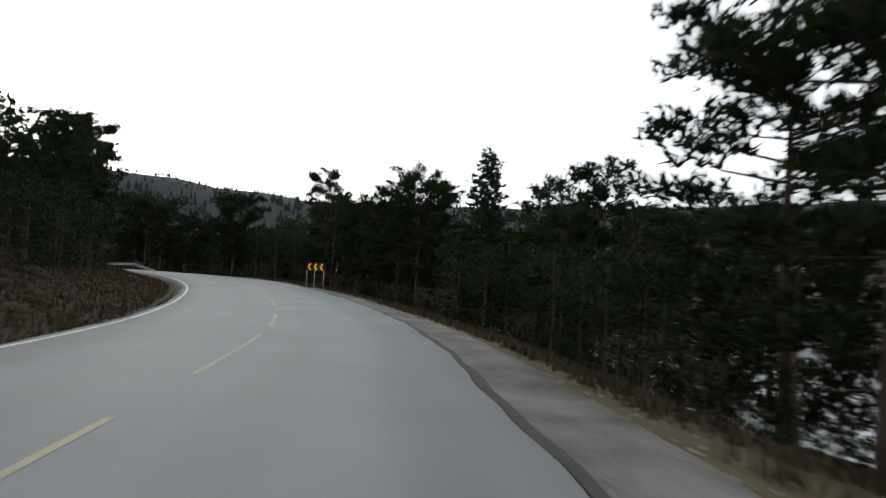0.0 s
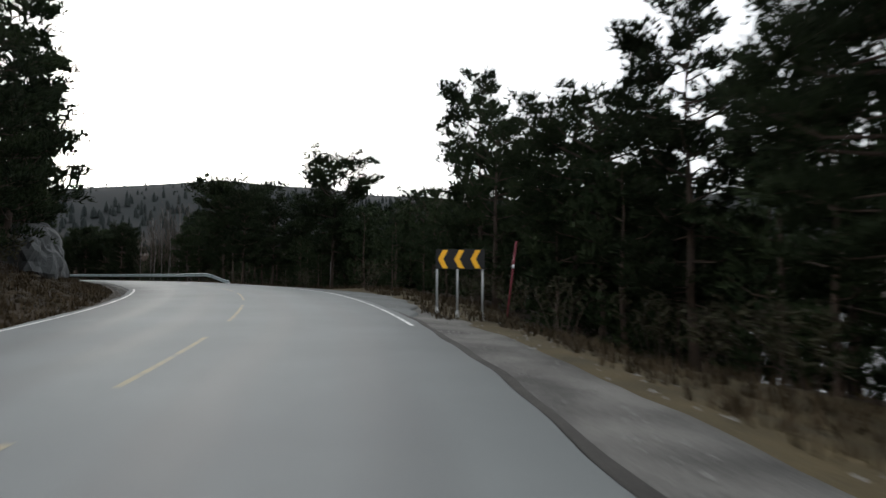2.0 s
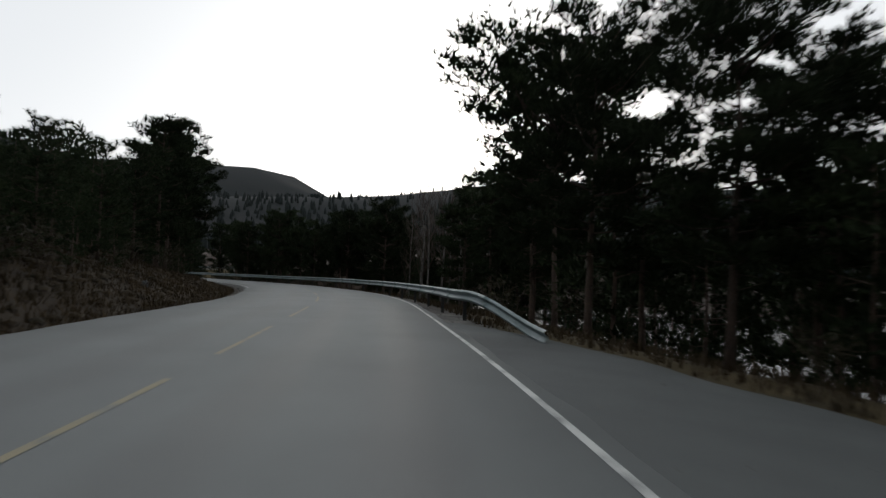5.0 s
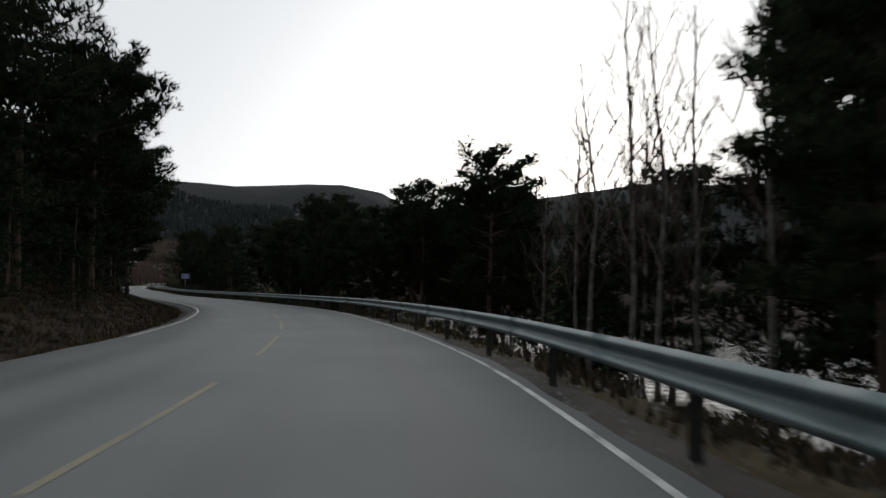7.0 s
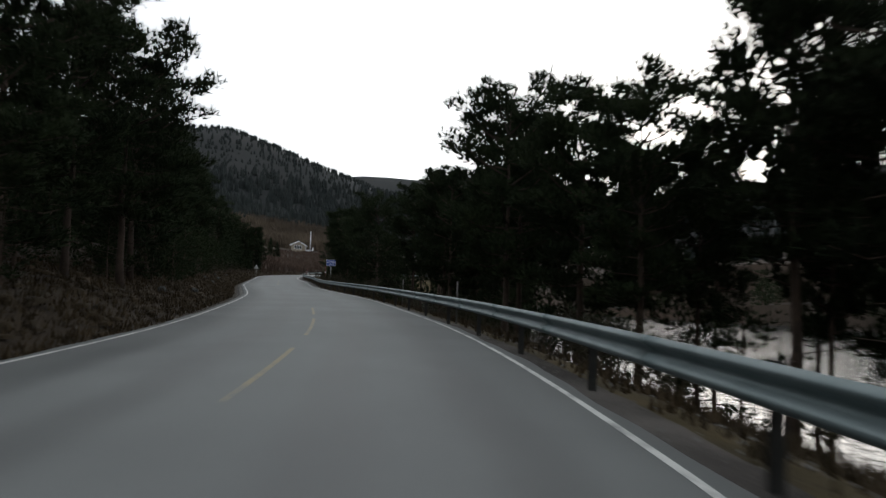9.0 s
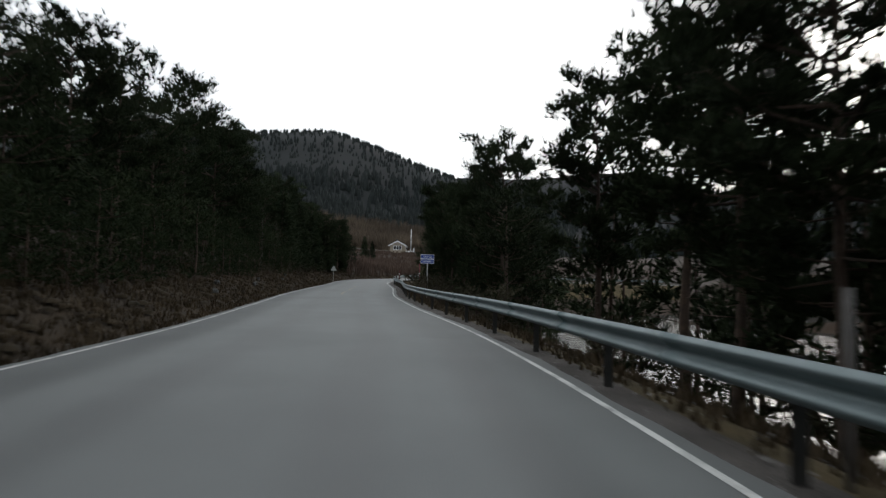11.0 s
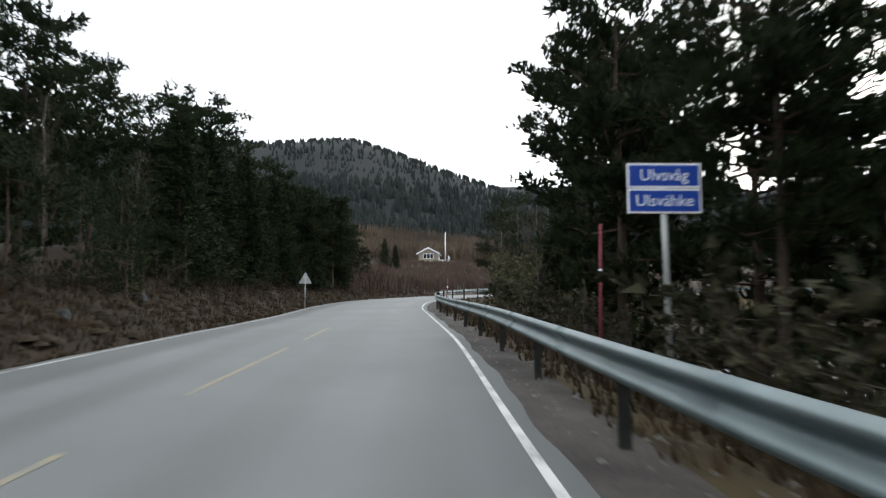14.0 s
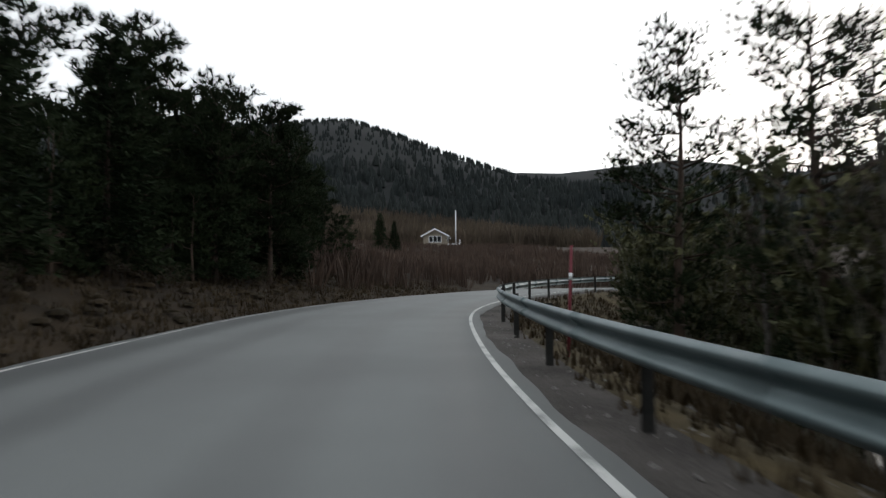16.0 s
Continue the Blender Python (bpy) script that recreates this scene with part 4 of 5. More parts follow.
# trees across the river and up the slopes, too far to tell apart
far = Shape()
rng_far = random.Random(9)
pts = []
for _ in range(60000):
    a, r = rng_far.choice((rng_far.uniform(-20, 118), rng_far.uniform(58, 98))), rng_far.uniform(150, 640)
    if len(pts) > 11000:
        break
    x, y = -80 - math.sin(radians(a)) * r, 90 + math.cos(radians(a)) * r
    if noise.noise((x * 0.012, y * 0.012, 0)) > -0.45:
        pts.append((x, y))
hz = terrain([p[0] for p in pts], [p[1] for p in pts])
dist_road = [np.hypot(line[::6, 0] - x, line[::6, 1] - y).min() for x, y in pts]
for (x, y), z, dr in zip(pts, hz, dist_road):
    scrub_slope = 63 < math.degrees(math.atan2(-x - 80, y - 90)) < 84 and math.hypot(x + 80, y - 90) < 360
    if z < WATER_Z + 0.6 or dr < (118 if y > x * 0.2 + 150 else 45) or scrub_slope or (x + 285) ** 2 + (y - 165) ** 2 < 45 ** 2:
        continue
    h, n = rng_far.uniform(4, 8.5) * (0.5 if z > 70 else 1), 5
    w = h * rng_far.uniform(0.17, 0.28)
    t0 = rng_far.uniform(0, 6)
    v = [(x + math.cos(t0 + k * 6.283 / n) * w * rng_far.uniform(0.7, 1.2), y + math.sin(t0 + k * 6.283 / n) * w * rng_far.uniform(0.7, 1.2), z + h * 0.12 * rng_far.random() - 0.5) for k in range(n)]
    v += [(x + math.cos(t0 + k * 6.283 / n) * w * 0.75, y + math.sin(t0 + k * 6.283 / n) * w * 0.75, z + h * rng_far.uniform(0.5, 0.65)) for k in range(n)]
    v.append((x + rng_far.uniform(-0.3, 0.3), y, z + h))
    far.add(v, [(k, (k + 1) % n, n + (k + 1) % n, n + k) for k in range(n)] + [(n + k, n + (k + 1) % n, 2 * n) for k in range(n)])
tagged(part("far_woods", far, M_HAZY_FAR_WOOD), "dark conifer wood covering the hillsides, tinted blue for haze", "forest", kind="stuff")


# leafless thickets: twiggy clumps too dense to tell apart
def thicket(name, spots, h_lo, h_hi, mat, label, seed):
    rng = random.Random(seed)
    sh = Shape()
    for (x, y), z in zip(spots, terrain([p[0] for p in spots], [p[1] for p in spots])):
        h = rng.uniform(h_lo, h_hi)
        for _ in range(15):
            a, o, ln = rng.uniform(0, 6.283), rng.uniform(0, 0.25) * h, rng.uniform(0.1, 0.42) * h
            bx, by = x + math.cos(a) * o, y + math.sin(a) * o
            w = h * rng.uniform(0.011, 0.021)
            mx, my, mz = bx + math.cos(a) * ln * 0.5, by + math.sin(a) * ln * 0.5, z + h * rng.uniform(0.45, 0.6)
            q = rng.uniform(0, 3.14)
            cx, cy = math.cos(q) * w, math.sin(q) * w
            sh.add([(bx - cx, by - cy, z - 0.2), (bx + cx, by + cy, z - 0.2), (mx + cx * 1.6, my + cy * 1.6, mz), (mx - cx * 1.6, my - cy * 1.6, mz),
                    (bx + math.cos(a) * ln, by + math.sin(a) * ln, z + h * rng.uniform(0.75, 1.05))], [(0, 1, 2, 3), (3, 2, 4)])
    tagged(part(name, sh, mat), label, "thicket", kind="stuff")


rng_t = random.Random(77)
slope_spots, field_spots, low_spots = [], [], []
while len(slope_spots) < 2600:
    a, r = radians(rng_t.uniform(62, 85)), rng_t.uniform(240, 365)
    x, y = -80 - math.sin(a) * r, 90 + math.cos(a) * r
    if (x + 293) ** 2 + (y - 167.5) ** 2 > 110 and noise.noise((x * 0.03, y * 0.03, 4)) > -0.35:
        slope_spots.append((x, y))
while len(field_spots) < 1300:
    x, y = rng_t.uniform(-292, -196), rng_t.uniform(104, 182)
    d = np.hypot(line[::2, 0] - x, line[::2, 1] - y).min()
    k = np.hypot(line[:, 0] - x, line[:, 1] - y).argmin()
    side = (x - line[k, 0]) * right[k, 0] + (y - line[k, 1]) * right[k, 1]
    if d > 6.5 and side < 0 and stations[k] > 262 and (x + 293) ** 2 + (y - 167.5) ** 2 > 36:
        (field_spots if x > -247 else low_spots).append((x, y))
        if x <= -247:
            low_spots.append((x + rng_t.uniform(-2, 2), y + rng_t.uniform(-2, 2)))
thicket("birch_scrub", slope_spots, 3.0, 6.5, M_SCRUB, "brown leafless birch scrub on the slope", 78)
thicket("reddish_thicket", field_spots, 1.0, 2.1, M_BRUSH, "reddish-brown leafless thicket below the house", 79)
thicket("low_thicket", low_spots, 0.5, 1.0, M_BRUSH, "low reddish-brown heath and twigs round the house", 80)


# ---- guard rail ----
RAIL_START, RAIL_END = 88.0, 330.0
BEAM_Z = [-0.157, -0.155] + [-0.152 + 0.304 * i / 24 for i in range(25)] + [0.155, 0.157]
BEAM = [(0.043 * (1 - math.cos(2 * math.pi * abs(z) / 0.2)), z) for z in BEAM_Z]  # two rounded waves
LOOP = BEAM + [(x - 0.006, z) for x, z in reversed(BEAM)]


def rail_height(s):
    return 0.58 - 0.62 * (1 - float(smooth(np.array((s - RAIL_START) / 5.5))))


def rail_lat(s):
    flare = 1.0 * (1 - float(smooth(np.array((s - RAIL_START) / 8))))
    return float(np.interp(s, stations, half)) + 0.78 + flare


rail = thing("guard_rail", "galvanised steel guard rail on posts along the river bank", "guard rail", kind="structure")
s = RAIL_START
while s < RAIL_END - 4:
    sh = Shape()
    v, f, n = [], [], len(LOOP)
    for k in range(9):
        q = s + 4.06 * k / 8
        x, y, z, hd = spot(q, rail_lat(q))
        nx_, ny_ = math.sin(radians(hd)), -math.cos(radians(hd))
        for ox, oz in LOOP:
            v.append((x - nx_ * ox, y - ny_ * ox, z + rail_height(q) + oz + (0.001 if k == 8 else 0)))
    for k in range(8):
        for j in range(n):
            f.append((k * n + j, k * n + (j + 1) % n, (k + 1) * n + (j + 1) % n, (k + 1) * n + j))
    f += [tuple(range(n)), tuple(8 * n + j for j in reversed(range(n)))]
    sh.add(v, f)
    part("beam", sh, M_STEEL, rail, smooth=True)
    s += 4
post_shape = Shape()
post_shape.box(-0.05, -0.03, -0.9, 0.05, -0.022, 0.76)
post_shape.box(-0.05, 0.022, -0.9, 0.05, 0.03, 0.76)
post_shape.box(-0.006, -0.022, -0.9, 0.006, 0.022, 0.76)
post_mesh = post_shape.mesh("post", M_RAIL_POST)
s = RAIL_START + 6
while s < RAIL_END - 4:
    x, y, z, hd = spot(s, rail_lat(s) + 0.062)
    q = new("post", post_mesh)
    q.matrix_basis = pose(x, y, z - 0.02, 0, 0, hd - 90)
    q.parent = rail
    s += 4
    if s > 320:
        break


# ---- signs and poles ----
def chevron_sign():
    x, y = -8.15, 49.55
    top, tall, w = 2.32, 0.55, 1.35
    ob = thing("chevron_sign", "amber and black curve chevron board on three grey posts", "road sign", at=pose(x, y, 0, 0, 0, 8))
    m = ob.matrix_basis
    board = Shape()
    board.box(-w / 2, -0.012, top - tall, w / 2, 0.012, top)
    b = part("board", board, M_BLACK, ob, "black board face", bevel=0.004)
    for k in range(3):
        ch = Shape()
        cx, h = -w / 2 + w * (k + 0.42) / 3, tall * 0.46
        cz = top - tall / 2
        lw, dx = 0.147, 0.13
        out = [(cx - dx, 0), (cx, h), (cx + lw, h), (cx + lw - dx, 0), (cx + lw, -h), (cx, -h)]
        v = [(px, yy, cz + pz) for yy in (-0.018, -0.0125) for px, pz in out]
        ch.add(v, [(0, 1, 2, 3), (0, 3, 4, 5), (9, 8, 7, 6), (11, 10, 9, 6)] + [(i, i + 6, (i + 1) % 6 + 6, (i + 1) % 6) for i in range(6)])
        part("chevron", ch, M_AMBER, b, "amber chevron pointing along the bend")
    for px in (-w / 2 + 0.03, -0.08, w / 2 - 0.06):
        wp = m @ Vector((px, 0.04, 0))
        g = ground_at(wp.x, wp.y) - 0.3
        po = Shape()
        po.tube([(px, 0.045, g), (px, 0.045, top - 0.02)], [0.032, 0.032], 10)
        part("post", po, M_POST, ob, "grey steel post", smooth=True)
        ft = Shape()
        ft.tube([(px, 0.045, g + 0.1), (px, 0.045, g + 0.34), (px, 0.045, g + 0.44)], [0.07, 0.055, 0.035], 8)
        part("foot", ft, M_POST, ob, "grey-green post foot")


def text_mesh(words, size):
    cu = bpy.data.curves.new("lettering", "FONT")
    cu.body, cu.size, cu.align_x, cu.align_y, cu.extrude = words, size, "CENTER", "CENTER", 0.0015
    tmp = bpy.data.objects.new("lettering", cu)
    scene.collection.objects.link(tmp)
    bpy.context.view_layer.update()
    me = bpy.data.meshes.new_from_object(tmp.evaluated_get(bpy.context.evaluated_depsgraph_get()))
    bpy.data.objects.remove(tmp)
    bpy.data.curves.remove(cu)
    me.materials.clear()
    me.materials.append(M_WHITE)
    return me


def place_sign():
    x, y, g = -148.8, 132.12, ground_at(-148.8, 132.12)
    hd = spot(216, 0)[3]
    ob = thing("place_name_sign", "blue place-name sign with two white-lettered plates on a grey post", "road sign", at=pose(x, y, 0, 0, 0, hd - 90))
    po = Shape()
    po.tube([(0.05, 0.05, g - 0.3), (0.02, 0.05, 3.0), (0, 0.05, 4.4)], [0.045, 0.045, 0.045], 12)
    part("post", po, M_POST, ob, "grey steel post", smooth=True)
    for k, (words, z) in enumerate((("Ulvsvåg", 4.335), ("Ulsváhke", 3.965))):
        pl = Shape()
        pl.box(-0.54, -0.012, z - 0.18, 0.54, 0.012, z + 0.18)
        plate = part("plate", pl, M_WHITE, ob, "white-rimmed plate", bevel=0.004)
        fa = Shape()
        fa.box(-0.51, -0.0165, z - 0.15, 0.51, -0.0125, z + 0.15)
        part("face", fa, M_BLUE, plate, "blue face")
        tx = part("lettering", text_mesh(words, 0.235), M_WHITE, plate, "white lettering")
        tx.matrix_basis = pose(0, -0.0185, z, 90, 0, 0)


def warning_sign():
    x, y, g = -177.3, 129.2, ground_at(-177.3, 129.2)
    hd = spot(244, 0)[3]
    ob = thing("warning_sign", "triangular road sign seen from its grey back on a thin post", "road sign", at=pose(x, y, g, 0, 0, hd - 88))
    po = Shape()
    po.tube([(0, -0.03, -0.3), (0, -0.03, 1.98)], [0.021, 0.021], 10)
    part("post", po, M_POST, ob, "grey steel post", smooth=True)
    sh = Shape()
    side, h = 0.7, 0.6
    out = []
    for cx, cz, a0 in ((-side / 2 + 0.06, 1.45, 150), (side / 2 - 0.06, 1.45, 270), (0, 1.45 + h - 0.09, 30)):
        for da in (0, 40, 80, 120):
            a = radians(a0 + da)
            out.append((cx + 0.045 * math.cos(a), cz + 0.045 * math.sin(a)))
    n = len(out)
    sh.add([(px, 0.0, pz) for px, pz in out] + [(px, 0.014, pz) for px, pz in out],
           [tuple(range(n)), tuple(reversed(range(n, 2 * n)))] + [(i, i + n, (i + 1) % n + n, (i + 1) % n) for i in range(n)])
    part("plate", sh, M_SIGN_BACK, ob, "grey metal back of the plate")
    for z in (1.55, 1.78):
        cl = Shape()
        w = 0.2 if z < 1.7 else 0.1
        cl.box(-w, -0.008, z - 0.014, w, -0.002, z + 0.014)
        part("bracket", cl, M_POST, ob, "flat steel bracket")


def marker_pole(x, y, tall, mat, label, lean=(0, 0), band=True):
    g = ground_at(x, y)
    ob = thing("snow_pole", label, "marker pole", "snow poles", at=pose(x, y, g, lean[0], lean[1], 0))
    st = Shape()
    st.tube([(0, 0, -0.3), (0, 0, tall)], [0.03, 0.026], 8)
    part("stick", st, mat, ob, smooth=True)
    if band:
        bd = Shape()
        bd.tube([(0, 0, tall * 0.66), (0, 0, tall * 0.66 + 0.12)], [0.0305, 0.0305], 8)
        part("reflector", bd, M_WHITE, ob, "white reflective band", smooth=True)


chevron_sign()
place_sign()
warning_sign()
RED, GREY = "leaning faded red snow pole behind the guard rail", "thin grey snow pole on the verge"
marker_pole(-150.4, 131.95, 2.55, M_RED_POLE, RED, (0, 2))
px_, py_, _, _ = spot(243.4, 4.6)
marker_pole(px_, py_, 1.7, M_RED_POLE, RED, (-4, -2))
marker_pole(-7.1, 51.8, 2.5, M_RED_POLE, "leaning faded red snow pole on the verge", (0, 7))
for s_, l_, h_ in ((77, 9.8, 1.9), (154, 4.5, 1.3), (166, 4.6, 1.3)):
    px_, py_, _, _ = spot(s_, l_)
    marker_pole(px_, py_, h_, M_GREY_POLE, GREY, band=False)


# ---- houses ----
def house(name, x, y, z, turn, w, d, h, roof, label, porch=True):
    ob = thing(name, label, "house", at=pose(x, y, z, 0, 0, turn))
    wall = Shape()
    wall.box(-w / 2, -d / 2, -1.5, w / 2, d / 2, h)
    wall.add([(-w / 2, -d / 2, h), (-w / 2, d / 2, h), (-w / 2, 0, h + roof), (w / 2, -d / 2, h), (w / 2, d / 2, h), (w / 2, 0, h + roof)], [(0, 2, 1), (3, 4, 5)])
    part("wall", wall, M_HOUSE, ob, "pale timber walls")
    rf = Shape()
    o, t = 0.5, 0.18
    slope = roof / (d / 2)
    for sg in (-1, 1):
        e = d / 2 + o
        ze = h + roof - slope * e
        v = [(-w / 2 - o, 0, h + roof + 0.02), (w / 2 + o, 0, h + roof + 0.02), (w / 2 + o, sg * e, ze + 0.02), (-w / 2 - o, sg * e, ze + 0.02)]
        v += [(a, b, c + t) for a, b, c in v]
        rf.add(v, [(0, 1, 2, 3), (7, 6, 5, 4), (0, 4, 5, 1), (1, 5, 6, 2), (2, 6, 7, 3), (3, 7, 4, 0)])
    r = part("roof", rf, M_ROOF, ob, "grey tiled roof")
    for sg in (-1, 1):
        for ex in (-1, 1):
            bb = Shape()
            e = d / 2 + o
            za, zb = h + roof + 0.2, h + roof - slope * e + 0.2
            x0, x1 = ex * (w / 2 + o) + ex * 0.004, ex * (w / 2 + o) + ex * 0.06
            v = [(x0, 0, za), (x0, sg * e, zb), (x0, sg * e, zb - 0.3), (x0, 0, za - 0.3)]
            v += [(x1, yy, zz) for _, yy, zz in v]
            bb.add(v, [(0, 1, 2, 3), (7, 6, 5, 4), (0, 4, 5, 1), (1, 5, 6, 2), (2, 6, 7, 3), (3, 7, 4, 0)])
            part("bargeboard", bb, M_WHITE, r, "white bargeboard")
    ch = Shape()
    ch.box(-0.3, 0.3, h + roof - 0.5, 0.3, 0.9, h + roof + 0.8)
    part("chimney", ch, M_ROCK, r)
    for i in range(3):
        cx = -w / 2 + w * (i + 0.5) / 3
        fr = Shape()
        fr.box(cx - 0.6, -d / 2 - 0.05, h * 0.36, cx + 0.6, -d / 2 - 0.003, h * 0.82)
        win = part("window", fr, M_WHITE, ob, "white window frame")
        gl = Shape()
        for sx in (-1, 1):
            gl.box(cx + sx * 0.27 - 0.22, -d / 2 - 0.058, h * 0.4, cx + sx * 0.27 + 0.22, -d / 2 - 0.052, h * 0.78)
        part("pane", gl, M_GLASS, win, "dark glass")
    gable = Shape()
    gable.box(-w / 2 - 0.05, -1.25, h * 0.2, -w / 2 - 0.003, 1.25, h * 0.95)
    gw = part("window", gable, M_WHITE, ob, "white window frame")
    gp = Shape()
    for yy in (-0.8, 0.0, 0.8):
        gp.box(-w / 2 - 0.058, yy - 0.34, h * 0.26, -w / 2 - 0.052, yy + 0.34, h * 0.89)
    part("pane", gp, M_GLASS, gw, "dark glass")
    if porch:
        te = Shape()
        te.box(-w * 0.1, -d / 2 - 2.4, -1.6, w * 0.62, -d / 2 - 0.02, 0.25)
        for i in range(7):
            xx = -w * 0.1 + w * 0.72 * i / 6
            te.box(xx - 0.05, -d / 2 - 2.4, 0.25, xx + 0.05, -d / 2 - 2.3, 1.1)
        te.box(-w * 0.1, -d / 2 - 2.42, 0.9, w * 0.62, -d / 2 - 2.3, 1.12)
        te.box(-w * 0.1, -d / 2 - 2.4, 0.4, w * 0.62, -d / 2 - 2.36, 0.8)
        part("terrace", te, M_WHITE, ob, "white railed terrace")
    return ob


HX, HY = -293.0, 167.5
HZ = ground_at(HX, HY)
house("house", HX, HY, HZ + 0.2, 160, 6.0, 4.6, 1.7, 1.2, "small pale timber house with white trim on the slope")
fp = thing("flagpole", "tall white flagpole beside the white house", "flagpole", at=pose(-288.5, 170.2, ground_at(-288.5, 170.2)))
sh = Shape()
sh.tube([(0, 0, -0.3), (0, 0, 6.9)], [0.13, 0.09], 10)
part("mast", sh, M_WHITE, fp, smooth=True)
sh = Shape()
sh.tube([(0, 0, 6.9), (0, 0, 7.02), (0, 0, 7.1)], [0.1, 0.13, 0.05], 10)
part("knob", sh, M_WHITE, fp, smooth=True)
for x, y, h in ((-251.2, 148.2, 5.4), (-250.8, 150.0, 4.4)):
    plant("spruce", x, y, h, squash=0.95)
house("farmhouse", -292, 301, ground_at(-292, 301) + 0.3, 135, 13, 8, 5.4, 2.6, "two-storey white farmhouse across the river", porch=False)


# ---- rock face by the first bend ----
def rock(s, lat, size, seed, tall):
    x, y, _, hd = spot(s, lat)
    bm = bmesh.new()
    bmesh.ops.create_icosphere(bm, subdivisions=4, radius=1)
    for v in bm.verts:
        p = v.co.copy()
        k = 1 + 0.28 * noise.noise(p * 1.1 + Vector((seed, 0, 0))) + 0.18 * noise.noise(p * 2.7 + Vector((0, seed, 0))) + 0.1 * abs(noise.noise(p * 6)) + 0.04 * noise.noise(p * 13)
        q = p * k
        q.x = round(q.x * 2.6) / 2.6 * 0.45 + q.x * 0.55
        v.co = Vector((q.x * size, q.y * size * 0.55, q.z * tall))
    me = bpy.data.meshes.new("rock")
    bm.to_mesh(me)
    bm.free()
    me.materials.append(M_ROCK)
    ob = new("rock", me)
    ob.matrix_basis = pose(x, y, ground_at(x, y) + tall * 0.25, 0, 0, hd + seed * 3)
    tagged(ob, "grey weathered rock outcrop at the foot of the bank", "rock", "rocks on the bank")


rock(69, -8.4, 2.4, 1, 1.7)
rock(74, -8.3, 2.7, 2, 2.2)
rock(79.5, -8.6, 2.4, 4, 1.8)
for s_, l_, k_ in ((196, -6.2, 3), (201, -7.1, 6), (209, -6.4, 7), (214, -7.2, 8), (222, -6.6, 9), (229, -7.4, 5), (165, -6.6, 10), (171, -6.0, 11), (103, -6.8, 12)):
    rock(s_, l_, 0.2 + 0.04 * (k_ % 4), k_, 0.17)

# ---- grass ----
rng_grass = random.Random(21)
for side, lo, hi, count, label in ((1, 0.8, 7.0, 15000, "dry brown grass on the river-side verge"), (-1, 0.75, 8.0, 24000, "dry brown grass and heather on the bank")):
    gr = Shape()
    xs, ys, ss = [], [], []
    for _ in range(count):
        s_ = rng_grass.uniform(0, 275)
        d_ = lo + (hi - lo) * rng_grass.random() ** 1.2
        x, y, _, _ = spot(s_, side * (float(np.interp(s_, stations, half)) + 0.2 + d_))
        if noise.noise((x * 0.35, y * 0.35, side)) < (-0.3 if side > 0 else -0.9) or (side > 0 and s_ < 165 and d_ < (2.0 if s_ < 47 else 0.9)) or (side > 0 and 47 < s_ < 93 and float(np.interp(s_, stations, half)) + 0.2 + d_ < layby_out(s_) + 0.2):
            continue
        xs.append(x), ys.append(y), ss.append(d_)
    zs = terrain(xs, ys)
    for x, y, z, d_ in zip(xs, ys, zs, ss):
        h = rng_grass.uniform(0.07, 0.26) * min(1, 0.45 + d_ / 4)
        for _ in range(4):
            a = rng_grass.uniform(0, 6.283)
            c, s_ = math.cos(a), math.sin(a)
            w = rng_grass.uniform(0.015, 0.03)
            ox, oy = rng_grass.uniform(-0.12, 0.12), rng_grass.uniform(-0.12, 0.12)
            ln = rng_grass.uniform(0.3, 1.0) * h
            gr.add([(x + ox - s_ * w, y + oy + c * w, z - 0.06), (x + ox + s_ * w, y + oy - c * w, z - 0.06), (x + ox + c * ln, y + oy + s_ * ln, z + h)], [(0, 1, 2)])
    tagged(part("grass", gr, M_GRASS), label, "grass", kind="stuff")

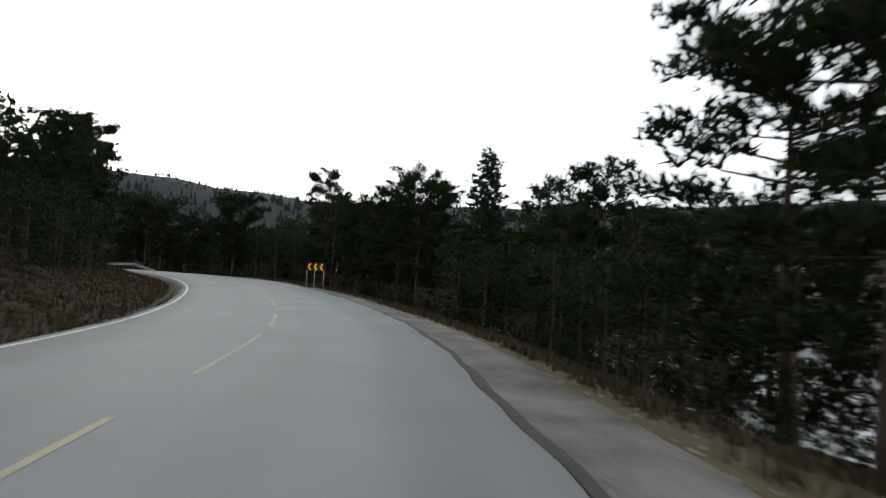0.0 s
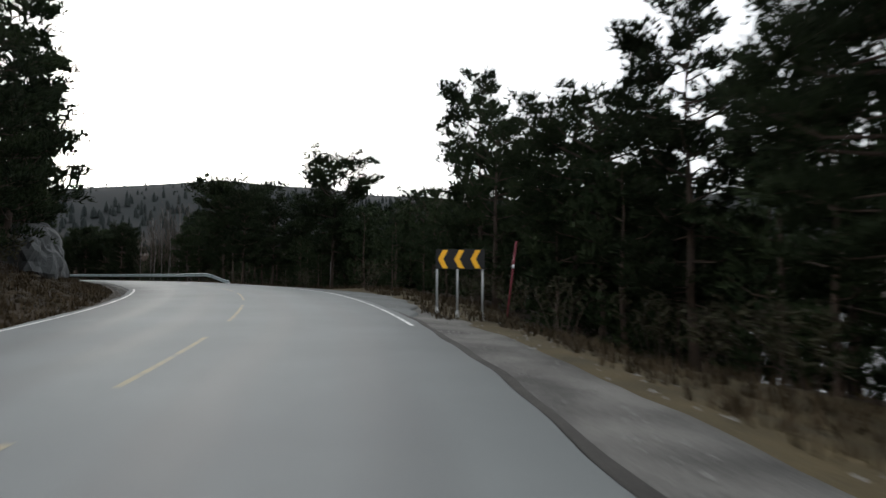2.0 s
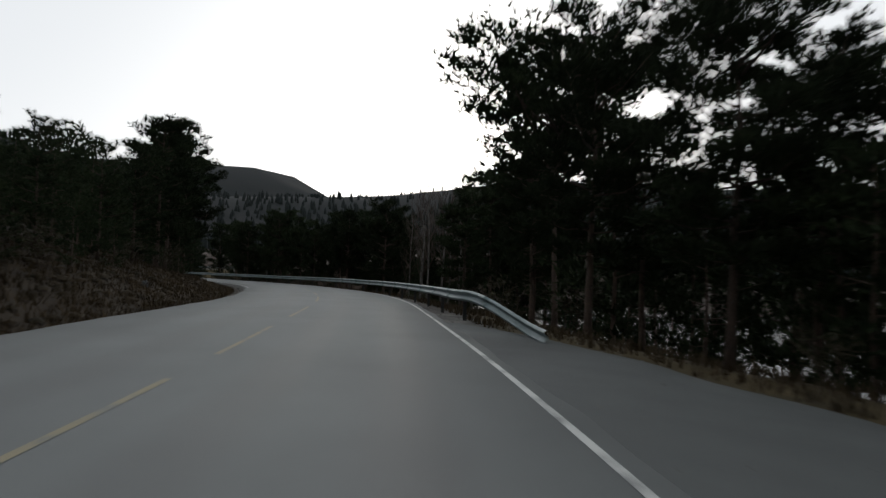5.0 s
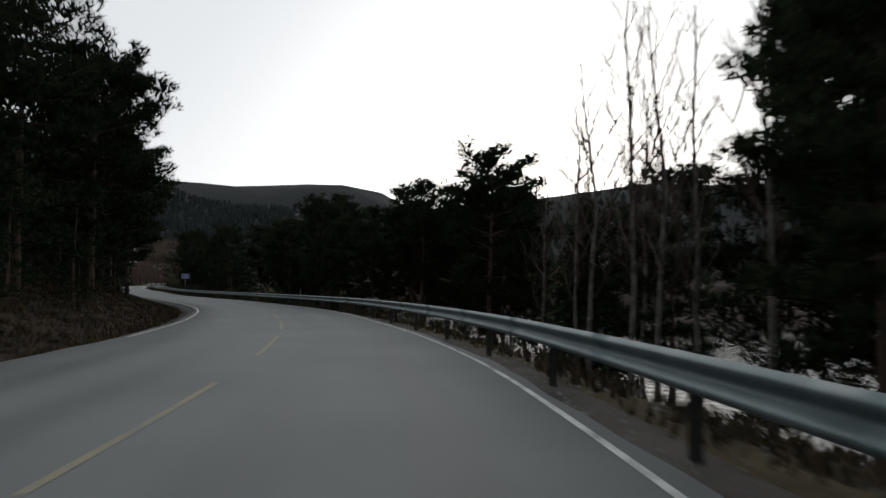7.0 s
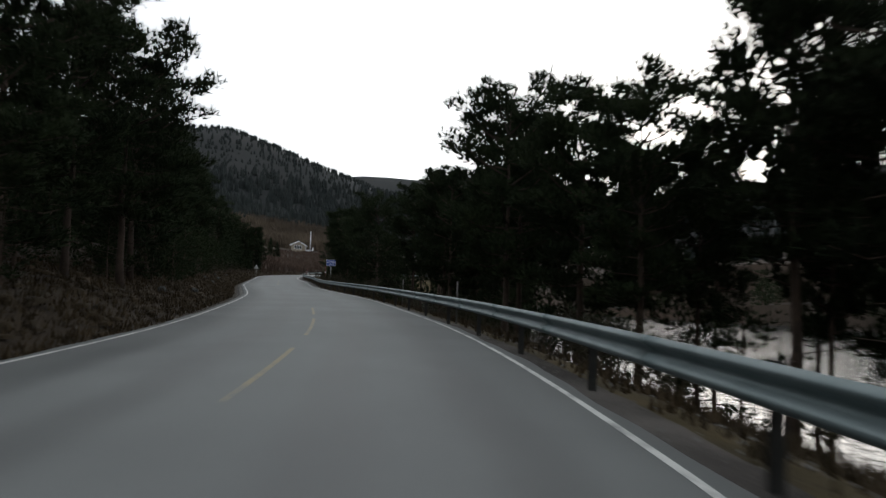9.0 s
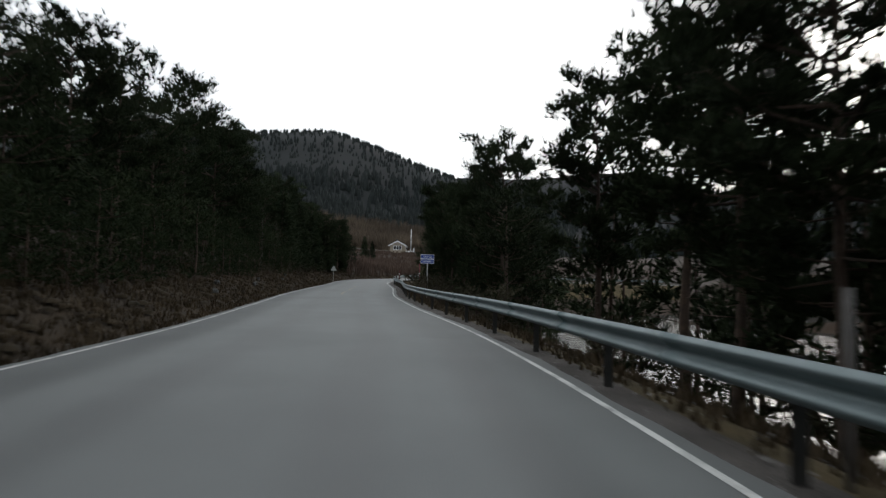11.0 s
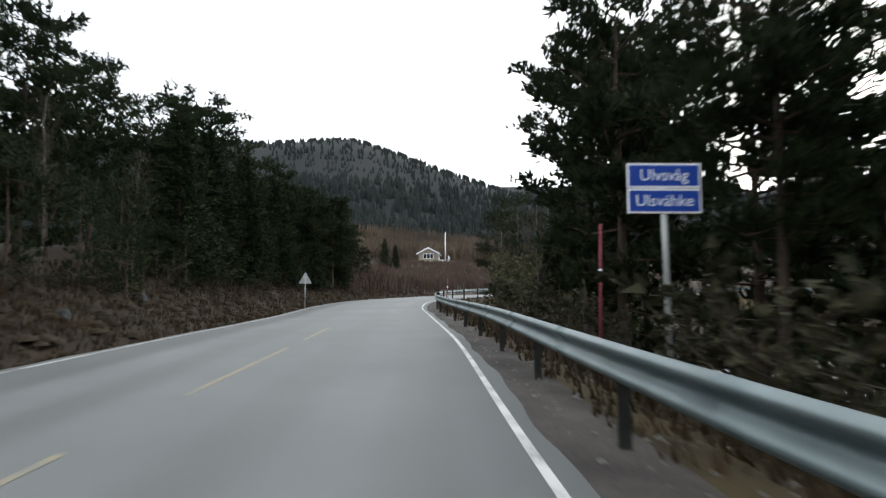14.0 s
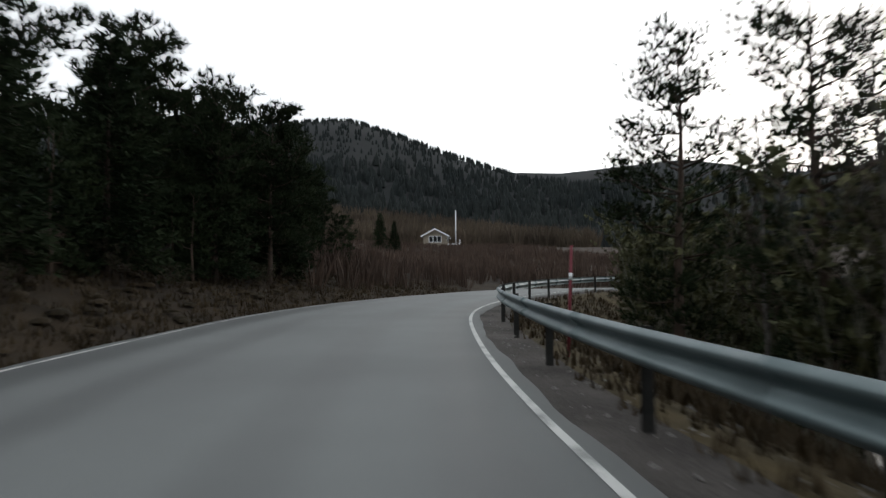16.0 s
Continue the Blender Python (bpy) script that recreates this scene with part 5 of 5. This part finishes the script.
# ---- heather tussocks on the hill-side bank ----
rng_heath = random.Random(55)
hs = Shape()
xs, ys, rs = [], [], []
for _ in range(2600):
    s_ = rng_heath.uniform(0, 270)
    d_ = 1.3 + 6.5 * rng_heath.random()
    x, y, _, _ = spot(s_, -(float(np.interp(s_, stations, half)) + 0.2 + d_))
    xs.append(x), ys.append(y), rs.append(rng_heath.uniform(0.08, 0.27) * min(1, 0.4 + d_ / 4))
for x, y, z, r in zip(xs, ys, terrain(xs, ys), rs):
    v, f = [], []
    for i, (k, up) in enumerate(((1.15, -0.2), (0.85, 0.12), (0.45, 0.3))):
        for j in range(8):
            a = j * 0.785 + i * 0.3
            q = r * k * (1 + 0.6 * noise.noise((x + math.cos(a) * 2, y + math.sin(a) * 2, i * 3.0)))
            v.append((x + math.cos(a) * q, y + math.sin(a) * q, z + r * up * rng_heath.uniform(0.75, 1.25)))
    v.append((x, y, z + r * 0.34))
    for i in range(2):
        f += [(i * 8 + j, i * 8 + (j + 1) % 8, i * 8 + 8 + (j + 1) % 8, i * 8 + 8 + j) for j in range(8)]
    f += [(16 + j, 16 + (j + 1) % 8, 24) for j in range(8)]
    hs.add(v, f)
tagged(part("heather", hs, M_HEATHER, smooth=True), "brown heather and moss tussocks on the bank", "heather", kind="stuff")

# ---- loose stones on the shoulders ----
rng_stone = random.Random(33)
st = Shape()
xs, ys, rs = [], [], []
for _ in range(5200):
    s_ = rng_stone.uniform(0, 262)
    side = 1 if rng_stone.random() < 0.7 else -1
    o_ = rng_stone.random() ** 1.4 * (2.6 if side > 0 else 1.0)
    x, y, _, _ = spot(s_, side * (float(np.interp(s_, stations, half)) + 0.42 + o_))
    xs.append(x), ys.append(y), rs.append(rng_stone.uniform(0.012, 0.04) * (1.6 if rng_stone.random() < 0.06 else 1))
for x, y, z, r in zip(xs, ys, terrain(xs, ys), rs):
    z -= 0.06
    v = [(x + r * rng_stone.uniform(0.6, 1.3) * math.cos(a), y + r * rng_stone.uniform(0.6, 1.3) * math.sin(a), z + r * rng_stone.uniform(-0.1, 0.35)) for a in (0, 1.26, 2.5, 3.8, 5)]
    v.append((x, y, z + r * rng_stone.uniform(0.6, 1.0)))
    st.add(v, [(k, (k + 1) % 5, 5) for k in range(5)])
tagged(part("loose_stones", st, M_STONE), "loose grey stones strewn on the gravel shoulders", "stones", kind="stuff")
